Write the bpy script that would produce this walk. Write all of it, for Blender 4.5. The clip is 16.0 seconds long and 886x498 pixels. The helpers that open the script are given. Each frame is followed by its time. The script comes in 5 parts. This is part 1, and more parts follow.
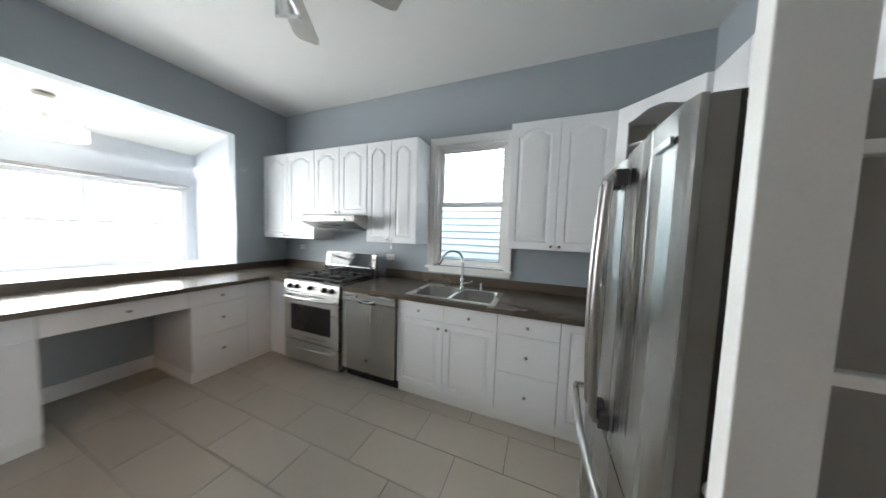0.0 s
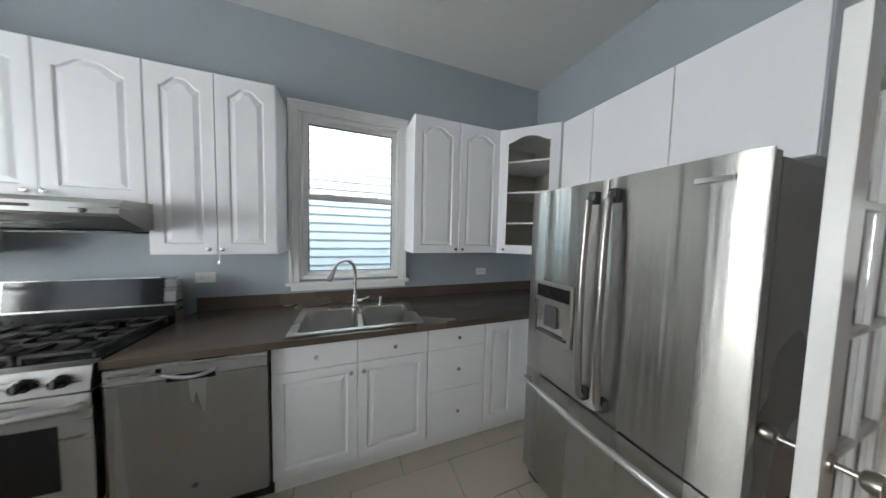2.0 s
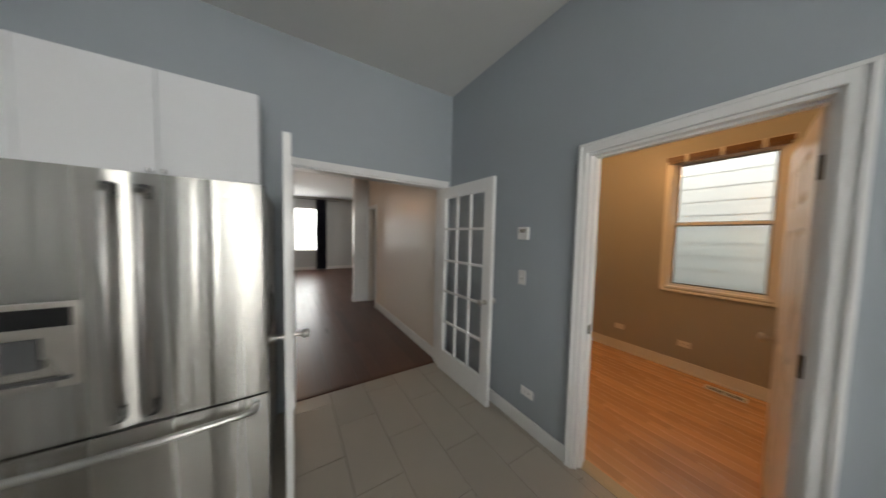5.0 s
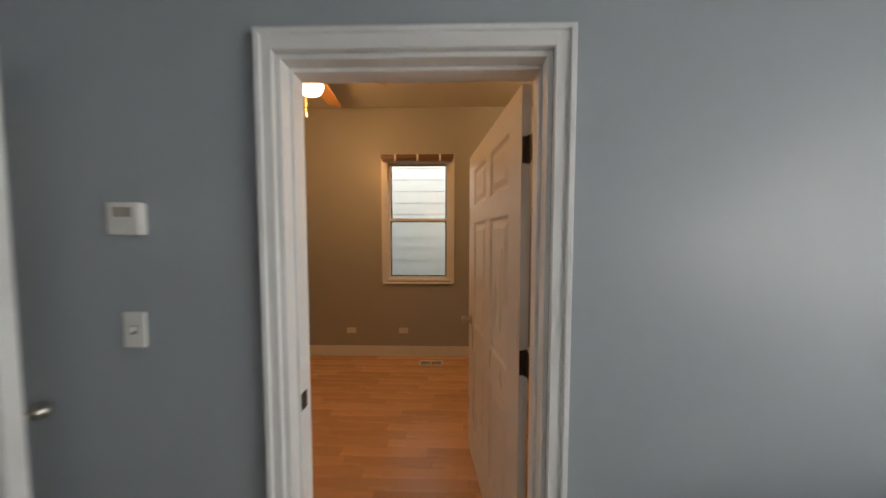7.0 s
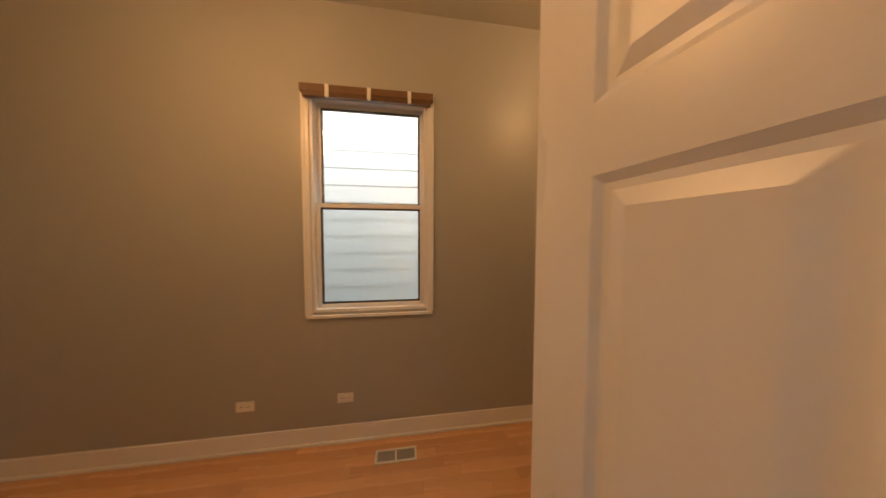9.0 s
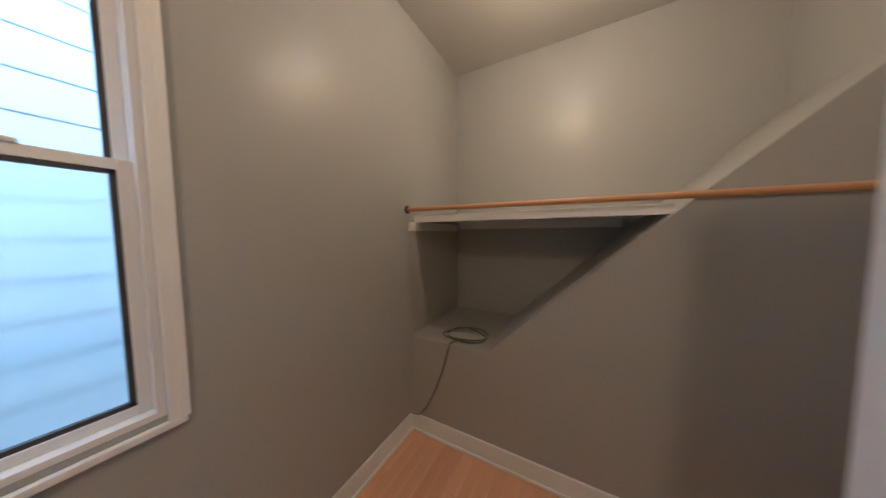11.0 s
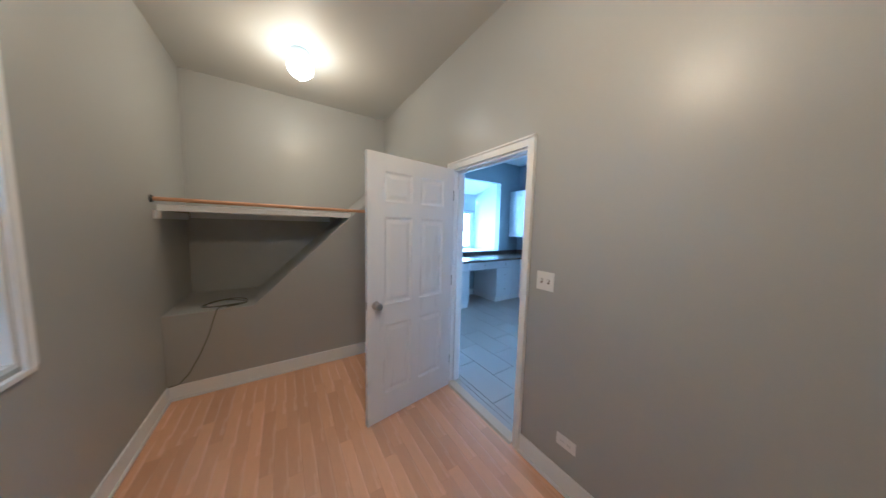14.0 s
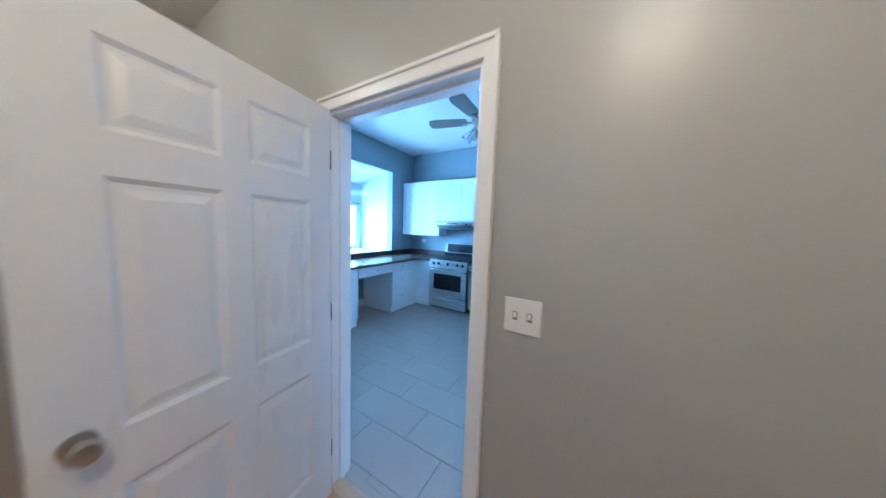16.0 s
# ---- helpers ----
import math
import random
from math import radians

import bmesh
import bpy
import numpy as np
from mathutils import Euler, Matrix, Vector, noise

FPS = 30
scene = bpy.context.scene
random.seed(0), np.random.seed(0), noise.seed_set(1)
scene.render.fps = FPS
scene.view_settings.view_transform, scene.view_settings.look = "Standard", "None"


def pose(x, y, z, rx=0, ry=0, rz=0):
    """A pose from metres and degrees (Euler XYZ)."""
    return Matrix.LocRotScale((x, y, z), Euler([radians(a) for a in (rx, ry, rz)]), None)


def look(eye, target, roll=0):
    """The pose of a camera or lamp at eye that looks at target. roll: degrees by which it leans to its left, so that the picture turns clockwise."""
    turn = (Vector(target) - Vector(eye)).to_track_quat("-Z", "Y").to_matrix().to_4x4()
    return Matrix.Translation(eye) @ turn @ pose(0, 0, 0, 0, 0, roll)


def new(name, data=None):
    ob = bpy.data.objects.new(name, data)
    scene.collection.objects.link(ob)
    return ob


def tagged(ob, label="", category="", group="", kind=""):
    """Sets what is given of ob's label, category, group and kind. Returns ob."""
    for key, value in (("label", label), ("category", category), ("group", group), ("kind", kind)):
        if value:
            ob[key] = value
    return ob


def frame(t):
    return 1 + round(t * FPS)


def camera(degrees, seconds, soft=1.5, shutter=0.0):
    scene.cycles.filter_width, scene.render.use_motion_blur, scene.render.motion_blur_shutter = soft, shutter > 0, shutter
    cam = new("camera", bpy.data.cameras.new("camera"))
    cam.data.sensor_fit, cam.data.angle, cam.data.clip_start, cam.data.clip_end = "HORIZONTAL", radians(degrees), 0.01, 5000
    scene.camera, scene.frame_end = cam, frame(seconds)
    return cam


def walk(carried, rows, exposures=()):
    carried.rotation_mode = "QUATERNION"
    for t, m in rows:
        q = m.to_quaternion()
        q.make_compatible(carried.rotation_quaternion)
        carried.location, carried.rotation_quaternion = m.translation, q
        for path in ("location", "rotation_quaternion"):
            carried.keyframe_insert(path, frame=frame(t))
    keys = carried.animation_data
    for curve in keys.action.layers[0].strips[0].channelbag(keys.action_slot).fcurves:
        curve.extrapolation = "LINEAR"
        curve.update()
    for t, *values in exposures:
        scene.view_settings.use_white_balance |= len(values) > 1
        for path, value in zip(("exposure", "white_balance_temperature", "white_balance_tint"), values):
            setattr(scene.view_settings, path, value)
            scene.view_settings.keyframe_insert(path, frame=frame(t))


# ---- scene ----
cam = camera(121.9, 16.0, shutter=0.5)
PATH = [
    (0, (-0.265, 0.125, 1.448), (-1.003, 1.98, 1.324), 1.9),
    (0.5, (-0.441, 0.224, 1.438), (-0.775, 2.192, 1.324), 1.9),
    (1, (-0.597, 0.309, 1.45), (-0.552, 2.306, 1.335), 1.6),
    (1.5, (-0.805, 0.361, 1.475), (-0.42, 2.321, 1.365), 1.6),
    (2, (-1.03, 0.467, 1.487), (-0.317, 2.332, 1.373), 1.4),
    (2.5, (-1.282, 0.555, 1.486), (-0.207, 2.238, 1.38), 1.3),
    (3, (-1.399, 0.617, 1.492), (0.037, 2.004, 1.384), 1.2),
    (3.5, (-1.553, 0.721, 1.489), (0.237, 1.607, 1.402), 0.8),
    (4, (-1.617, 0.719, 1.491), (0.364, 0.978, 1.387), 0.8),
    (4.5, (-1.57, 0.7, 1.486), (0.383, 0.281, 1.387), 0.9),
    (5, (-1.491, 0.674, 1.515), (0.205, -0.381, 1.41), 1.3),
    (5.2, (-1.44, 0.645, 1.51), (0.09, -0.62, 1.404), 1.1),
    (7.3, (-1.131, -0.333, 1.491), (-1.217, -2.329, 1.404), 0.1),
    (7.5, (-1.11, -0.462, 1.493), (-1.241, -2.456, 1.406), 0.1),
    (8, (-1.089, -0.777, 1.488), (-1.242, -2.769, 1.408), -0.1),
    (8.2, (-1.078, -0.894, 1.486), (-1.222, -2.887, 1.402), -0.3),
    (10.3, (-1.027, -1.98, 1.501), (-2.221, -3.581, 1.387), 0.1),
    (10.5, (-1.034, -2.029, 1.499), (-2.413, -3.474, 1.392), -0.4),
    (11, (-0.97, -2.093, 1.519), (-2.72, -3.053, 1.388), -0.4),
    (11.5, (-0.73, -2.141, 1.522), (-2.683, -2.556, 1.378), -0.1),
    (12, (-0.453, -2.217, 1.545), (-2.446, -2.249, 1.38), 0.4),
    (12.5, (-0.157, -2.285, 1.54), (-2.13, -2.003, 1.373), 0.6),
    (13, (0.08, -2.358, 1.55), (-1.831, -1.797, 1.372), 1.0),
    (13.5, (0.263, -2.354, 1.54), (-1.546, -1.521, 1.364), 1.3),
    (14, (0.416, -2.354, 1.525), (-1.25, -1.262, 1.346), 1.4),
    (14.5, (0.403, -2.349, 1.536), (-1.094, -1.036, 1.357), 1.6),
    (15, (0.265, -2.271, 1.511), (-1.057, -0.782, 1.33), 1.6),
    (15.5, (-0.006, -2.079, 1.51), (-1.158, -0.455, 1.319), 1.7),
    (16, (-0.306, -1.824, 1.488), (-1.32, -0.108, 1.318), 2.0),
]
EXPOSURES = [(0, 0.43, 6550, 4), (1.0, 0.17, 6500, 4), (2.5, 0.06, 6500, 4), (4.0, -0.03, 6500, 4), (5.2, -0.36, 7000, 6), (7.3, -0.46, 7000, 7), (8.2, -0.33, 7700, 9), (10.3, 0.28, 4350, 1), (11.2, 0.3, 3980, -2), (12.5, 0.22, 3800, 1), (13.5, 0.37, 3600, -4), (14.5, 0.61, 3570, -9), (16, 0.66, 3440, -8)]
walk(cam, [(t, look(eye, target, roll)) for t, eye, target, roll in PATH], EXPOSURES)

# ---------------------------------------------------------------- light
world = bpy.data.worlds.new("world")
scene.world = world
world.use_nodes = True
wn = world.node_tree
sky = wn.nodes.new("ShaderNodeTexSky")
sky.sky_type, sky.sun_disc = "NISHITA", False
sky.sun_elevation, sky.sun_rotation = radians(48), radians(250)
wn.links.new(sky.outputs["Color"], wn.nodes["Background"].inputs["Color"])
wn.nodes["Background"].inputs["Strength"].default_value = 0.15

sun = new("sun", bpy.data.lights.new("sun", "SUN"))
sun.data.energy, sun.data.angle, sun.data.color = 1.2, radians(14), (1.0, 0.97, 0.93)
sun.matrix_world = look((-6, -1, 9), (0, 0, 0))


def area_lamp(name, eye, target, w, h, watts, color):
    lamp = new(name, bpy.data.lights.new(name, "AREA"))
    lamp.data.shape, lamp.data.size, lamp.data.size_y = "RECTANGLE", w, h
    lamp.data.energy, lamp.data.color = watts, color
    lamp.matrix_world = look(eye, target)
    return lamp


DAY = (0.955, 0.965, 1.0)
WARM = (1.0, 0.47, 0.16)
area_lamp("bay_daylight", (-5.05, 0.85, 1.55), (0, 0.85, -0.8), 2.9, 1.5, 212, DAY)
area_lamp("living_daylight", (10.5, 0.4, 1.65), (0, 0.4, 1.6), 3.2, 2.4, 250, DAY)
# two unseen lamps added at the eaves, brightening the siding like skylight
area_lamp("north_siding_lamp", (-1.0, 2.95, 3.75), (-1.0, 3.95, 1.9), 7.0, 0.6, 310, DAY)
area_lamp("south_siding_lamp", (-0.8, -3.45, 3.75), (-0.8, -4.35, 1.9), 7.0, 0.6, 180, (1.0, 0.96, 0.91))


def bulb(name, at, watts, radius, color):
    lamp = new(name, bpy.data.lights.new(name, "POINT"))
    lamp.data.energy, lamp.data.shadow_soft_size, lamp.data.color = watts, radius, color
    lamp.location = at
    return lamp


# ---------------------------------------------------------------- materials
def material(name, color, rough=0.5, metal=0.0, bump=0.0, scale=30.0, vary=0.05, coarse=1.3, stretch=(1, 1, 1), spread=0.0, ior=1.45, wave=0.0, brushed=0.0):
    """A surface with fine grain, broad unevenness and, with spread, a difference from piece to piece."""
    m = bpy.data.materials.new(name)
    m.use_nodes = True
    n, l = m.node_tree.nodes, m.node_tree.links
    b = n["Principled BSDF"]
    b.inputs["Metallic"].default_value, b.inputs["IOR"].default_value = metal, ior
    co = n.new("ShaderNodeTexCoord")
    mp = n.new("ShaderNodeMapping")
    mp.inputs["Scale"].default_value = stretch
    l.new(co.outputs["Object"], mp.inputs["Vector"])
    fine, wide = n.new("ShaderNodeTexNoise"), n.new("ShaderNodeTexNoise")
    fine.inputs["Scale"].default_value, fine.inputs["Detail"].default_value = scale, 5
    wide.inputs["Scale"].default_value, wide.inputs["Detail"].default_value = coarse, 3
    for t in (fine, wide):
        l.new(mp.outputs["Vector"], t.inputs["Vector"])
    add = n.new("ShaderNodeMath")
    l.new(fine.outputs["Fac"], add.inputs[0])
    l.new(wide.outputs["Fac"], add.inputs[1])
    last = add.outputs[0]
    span = n.new("ShaderNodeMapRange")
    span.inputs["From Min"].default_value, span.inputs["From Max"].default_value = 0.6, 1.4
    span.inputs["To Min"].default_value, span.inputs["To Max"].default_value = 1 - vary, 1 + vary
    l.new(last, span.inputs["Value"])
    value = span.outputs[0]
    if spread:
        info = n.new("ShaderNodeObjectInfo")
        each = n.new("ShaderNodeMapRange")
        each.inputs["To Min"].default_value, each.inputs["To Max"].default_value = 1 - spread, 1 + spread
        l.new(info.outputs["Random"], each.inputs["Value"])
        times = n.new("ShaderNodeMath")
        times.operation = "MULTIPLY"
        l.new(value, times.inputs[0])
        l.new(each.outputs[0], times.inputs[1])
        value = times.outputs[0]
    hsv = n.new("ShaderNodeHueSaturation")
    hsv.inputs["Color"].default_value = (*color, 1)
    l.new(value, hsv.inputs["Value"])
    l.new(hsv.outputs["Color"], b.inputs["Base Color"])
    rr = n.new("ShaderNodeMapRange")
    rr.inputs["From Min"].default_value, rr.inputs["From Max"].default_value = 0.3, 0.7
    rr.inputs["To Min"].default_value, rr.inputs["To Max"].default_value = rough * 0.85, min(1, rough * 1.15)
    l.new(wide.outputs["Fac"], rr.inputs["Value"])
    l.new(rr.outputs[0], b.inputs["Roughness"])
    if brushed:
        tan = n.new("ShaderNodeTangent")
        tan.direction_type, tan.axis = "RADIAL", "Z"
        l.new(tan.outputs["Tangent"], b.inputs["Tangent"])
        b.inputs["Anisotropic"].default_value, b.inputs["Anisotropic Rotation"].default_value = brushed, 0.25
    if bump:
        bp = n.new("ShaderNodeBump")
        bp.inputs["Strength"].default_value, bp.inputs["Distance"].default_value = bump, 0.003
        l.new(fine.outputs["Fac"], bp.inputs["Height"])
        l.new(bp.outputs["Normal"], b.inputs["Normal"])
        if wave:
            roll = n.new("ShaderNodeBump")
            roll.inputs["Strength"].default_value, roll.inputs["Distance"].default_value = wave, 0.02
            l.new(wide.outputs["Fac"], roll.inputs["Height"])
            l.new(roll.outputs["Normal"], bp.inputs["Normal"])
    return m


def glowing(name, color, strength):
    m = bpy.data.materials.new(name)
    m.use_nodes = True
    b = m.node_tree.nodes["Principled BSDF"]
    b.inputs["Base Color"].default_value = (0.9, 0.9, 0.88, 1)
    b.inputs["Emission Color"].default_value = (*color, 1)
    b.inputs["Emission Strength"].default_value = strength
    return m


def glass_like(name, rough=0.0, tint=(1, 1, 1)):
    m = bpy.data.materials.new(name)
    m.use_nodes = True
    b = m.node_tree.nodes["Principled BSDF"]
    b.inputs["Base Color"].default_value = (*tint, 1)
    b.inputs["Roughness"].default_value = rough
    b.inputs["Transmission Weight"].default_value = 1.0
    b.inputs["IOR"].default_value = 1.45
    return m


KITCHEN_WALL = material("blue_grey_paint", (0.345, 0.38, 0.412), 0.60, bump=0.10, scale=260, vary=0.025)
BED_WALL = material("warm_grey_paint", (0.395, 0.395, 0.378), 0.38, bump=0.10, scale=260, vary=0.03)
LIVING_WALL = material("beige_paint", (0.72, 0.655, 0.58), 0.35, bump=0.10, scale=260, vary=0.03)
LIVING_GREY = material("pale_grey_paint", (0.60, 0.62, 0.62), 0.5, bump=0.10, scale=260, vary=0.03)
# bay walls: strong daylight is put into the colour as a paler tone
BAY_DAYLIT = material("daylit_bay_paint", (0.62, 0.65, 0.70), 0.5, bump=0.08, scale=240, vary=0.02)
CEILING = material("ceiling_paint", (0.66, 0.66, 0.65), 0.8, bump=0.15, scale=180, vary=0.03)
TRIM = material("white_trim_paint", (0.80, 0.80, 0.79), 0.32, bump=0.05, scale=120, vary=0.03)
CABINET = material("white_thermofoil", (0.83, 0.84, 0.86), 0.20, bump=0.02, scale=90, vary=0.015)
CABINET_INSIDE = material("beige_cabinet_lining", (0.55, 0.50, 0.40), 0.45, bump=0.02, scale=90, vary=0.03)
COUNTER = material("dark_brown_laminate", (0.105, 0.083, 0.066), 0.25, bump=0.03, scale=520, vary=0.12, coarse=1.1)
STEEL_H = material("brushed_steel_level", (0.60, 0.59, 0.57), 0.30, 1.0, bump=0.02, scale=40, vary=0.05, coarse=2, stretch=(1, 1, 20), brushed=0.85)
STEEL_V = material("brushed_steel_upright", (0.50, 0.49, 0.465), 0.26, 1.0, bump=0.01, scale=40, vary=0.06, coarse=1.2, stretch=(4, 4, 0.12), wave=0.8, brushed=0.92)
HANDLE_STEEL = material("satin_handle_steel", (0.36, 0.35, 0.34), 0.28, 1.0, bump=0.02, scale=60, vary=0.05)
SINK_STEEL = material("satin_sink_steel", (0.40, 0.39, 0.37), 0.34, 1.0, bump=0.05, scale=120, vary=0.06, coarse=3)
CHROME = material("polished_chrome", (0.78, 0.78, 0.78), 0.12, 1.0, vary=0.03)
NICKEL = material("satin_nickel", (0.50, 0.47, 0.43), 0.28, 1.0, vary=0.05)
BLACK = material("black_enamel", (0.015, 0.015, 0.016), 0.18, vary=0.2)
IRON = material("cast_iron", (0.03, 0.03, 0.032), 0.55, bump=0.4, scale=200, vary=0.2)
GASKET = material("dark_grey_plastic", (0.06, 0.06, 0.062), 0.45, vary=0.1)
FRIDGE_SIDE = material("grey_painted_metal", (0.27, 0.26, 0.24), 0.3, bump=0.1, scale=300, vary=0.06)
TILE = material("taupe_porcelain", (0.42, 0.378, 0.322), 0.32, bump=0.03, scale=120, vary=0.03, coarse=0.7, spread=0.03)
GROUT = material("dark_grout", (0.12, 0.105, 0.09), 0.9, bump=0.3, scale=300, vary=0.15)
MAPLE = material("light_maple_board", (0.69, 0.405, 0.225), 0.28, bump=0.03, scale=16, vary=0.06, coarse=1.5, stretch=(0.6, 5, 1), spread=0.12)
MAPLE_GAP = material("board_joint", (0.34, 0.19, 0.10), 0.7, vary=0.1)
CHERRY = material("dark_cherry_board", (0.085, 0.032, 0.020), 0.32, bump=0.05, scale=20, vary=0.25, coarse=3, stretch=(0.5, 10, 1), spread=0.22)
CHERRY_GAP = material("dark_joint", (0.02, 0.01, 0.008), 0.7, vary=0.1)
PINE = material("pine_dowel", (0.52, 0.29, 0.13), 0.4, bump=0.1, scale=30, vary=0.12, stretch=(8, 0.6, 8))
SIDING = material("pale_vinyl_siding", (0.74, 0.78, 0.80), 0.55, bump=0.1, scale=80, vary=0.05, stretch=(0.4, 1, 6))
PLATE = material("white_plastic", (0.78, 0.77, 0.74), 0.35, vary=0.02)
# tan tone puts the shade inside a toggle slot into the colour
WELL = material("shaded_switch_slot", (0.22, 0.19, 0.15), 0.5, vary=0.1)
SLOT = material("shadowed_slot", (0.05, 0.05, 0.05), 0.6, vary=0.1)
BLIND = material("brown_headrail", (0.16, 0.09, 0.05), 0.4, vary=0.15)
CURTAIN = material("navy_curtain_cloth", (0.012, 0.014, 0.035), 0.85, bump=0.3, scale=160, vary=0.2)
CABLE = material("grey_cable_rubber", (0.10, 0.10, 0.085), 0.5, vary=0.1)
BRASS = material("aged_brass", (0.42, 0.30, 0.15), 0.35, 1.0, bump=0.1, scale=60, vary=0.2)
BLADE_WOOD = material("oak_blade", (0.42, 0.22, 0.09), 0.35, bump=0.1, scale=30, vary=0.15, stretch=(1, 8, 1))
BLADE_GREY = material("grey_washed_blade", (0.26, 0.25, 0.23), 0.45, bump=0.1, scale=30, vary=0.12)
GROUND = material("gravel_soil", (0.16, 0.15, 0.13), 0.9, bump=0.5, scale=40, vary=0.3)
THRESH = material("pale_oak_strip", (0.55, 0.43, 0.26), 0.4, bump=0.1, scale=30, vary=0.12, stretch=(1, 8, 1))
HINGE = material("dark_bronze", (0.09, 0.07, 0.05), 0.4, 1.0, vary=0.15)
OVEN_GLASS = material("dark_oven_glass", (0.02, 0.021, 0.023), 0.06, vary=0.1)
GLASS = glass_like("clear_glass")
SCREENED = glass_like("dulled_lower_glass", 0.03, (0.68, 0.77, 0.82))
HAZED = glass_like("hazy_lower_glass", 0.16, (0.84, 0.87, 0.87))
FROST = glass_like("clouded_shade_glass", 0.25)
LAMP_WARM = glowing("lit_bulb_glass", (1.0, 0.74, 0.45), 14)
LAMP_DRUM = glowing("lit_drum_shade", (1.0, 0.95, 0.86), 3.0)
LAMP_GOLD = glowing("lit_amber_shade", (1.0, 0.62, 0.25), 3.0)

# ---------------------------------------------------------------- mesh helpers
ORIGIN = {}


def thing(name, at=(0, 0, 0), label="", category="", group="", kind="", turn=None):
    """An Empty at the base of a thing. With turn, in degrees, its parts are given in its own axes, else in the world's."""
    ob = new(name)
    ob.empty_display_size = 0.1
    ob.matrix_basis = pose(*at, 0, 0, turn or 0)
    ORIGIN[ob.name] = Vector(at) if turn is None else Vector((0, 0, 0))
    return tagged(ob, label, category, group, kind)


def part(name, bm, mat, parent=None, label="", smooth=False):
    """Links a bmesh as one mesh object, under a thing or a part, or on its own."""
    base = ORIGIN[parent.name] if parent else Vector((0, 0, 0))
    if base.length:
        bmesh.ops.translate(bm, verts=bm.verts, vec=-base)
    bmesh.ops.recalc_face_normals(bm, faces=bm.faces)
    me = bpy.data.meshes.new(name)
    bm.to_mesh(me)
    bm.free()
    me.materials.append(mat)
    if smooth:
        for p in me.polygons:
            p.use_smooth = True
        me.set_sharp_from_angle(angle=radians(38))
    ob = new(name, me)
    if parent:
        ob.parent = parent
        ORIGIN[ob.name] = base
    if label:
        ob["label"] = label
    return ob


def structure(name, bm, mat, label):
    return tagged(part(name, bm, mat), label, kind="structure")


def add_box(bm, x0, x1, y0, y1, z0, z1, bevel=0.0):
    r = bmesh.ops.create_cube(bm, size=1)
    for v in r["verts"]:
        v.co = Vector((x0 + (v.co.x + 0.5) * (x1 - x0), y0 + (v.co.y + 0.5) * (y1 - y0), z0 + (v.co.z + 0.5) * (z1 - z0)))
    if bevel:
        edges = {e for v in r["verts"] for e in v.link_edges}
        bmesh.ops.bevel(bm, geom=list(edges), offset=bevel, segments=2, affect="EDGES", profile=0.6)


def boxes(*specs, bevel=0.0):
    bm = bmesh.new()
    for s in specs:
        add_box(bm, *s, bevel)
    return bm


def add_rod(bm, a, b, r, r2=None, n=12):
    a, b = Vector(a), Vector(b)
    d = b - a
    m = Matrix.Translation((a + b) / 2) @ d.to_track_quat("Z", "Y").to_matrix().to_4x4()
    bmesh.ops.create_cone(bm, cap_ends=True, segments=n, radius1=r, radius2=r if r2 is None else r2, depth=d.length, matrix=m)


def rods(*specs, n=12):
    bm = bmesh.new()
    for s in specs:
        add_rod(bm, *s, n=n)
    return bm


def tube(points, r, n=10):
    """A round bar along a line of points."""
    bm = bmesh.new()
    pts = [Vector(p) for p in points]
    rings = []
    up = Vector((0.31, 0.17, 0.93))
    for i, p in enumerate(pts):
        d = (pts[min(i + 1, len(pts) - 1)] - pts[max(i - 1, 0)]).normalized()
        u = d.cross(up).normalized()
        w = d.cross(u)
        rings.append([bm.verts.new(p + r * (math.cos(a) * u + math.sin(a) * w)) for a in (2 * math.pi * k / n for k in range(n))])
    for a, b in zip(rings, rings[1:]):
        for k in range(n):
            bm.faces.new((a[k], a[(k + 1) % n], b[(k + 1) % n], b[k]))
    bm.faces.new(rings[0]), bm.faces.new(rings[-1])
    return bm


def lathe(profile, at, axis="z", n=24):
    """A turned shape from rows of (radius, height) along an axis."""
    bm = bmesh.new()
    rings = []
    for r, h in profile:
        ring = []
        for k in range(n):
            a = 2 * math.pi * k / n
            c, s = r * math.cos(a), r * math.sin(a)
            p = {"z": (c, s, h), "y": (c, h, s), "x": (h, c, s)}[axis]
            ring.append(bm.verts.new(Vector(at) + Vector(p)))
        rings.append(ring)
    for a, b in zip(rings, rings[1:]):
        for k in range(n):
            bm.faces.new((a[k], a[(k + 1) % n], b[(k + 1) % n], b[k]))
    bm.faces.new(rings[0]), bm.faces.new(rings[-1])
    return bm


def prism(profile, a0, a1, axis="x"):
    """A polygon drawn out along an axis. profile: the other two coordinates, in order."""
    bm = bmesh.new()

    def put(a, p):
        return bm.verts.new({"x": (a, p[0], p[1]), "y": (p[0], a, p[1]), "z": (p[0], p[1], a)}[axis])
    r0, r1 = [put(a0, p) for p in profile], [put(a1, p) for p in profile]
    k = len(profile)
    for i in range(k):
        bm.faces.new((r0[i], r0[(i + 1) % k], r1[(i + 1) % k], r1[i]))
    bm.faces.new(r0), bm.faces.new(r1)
    return bm


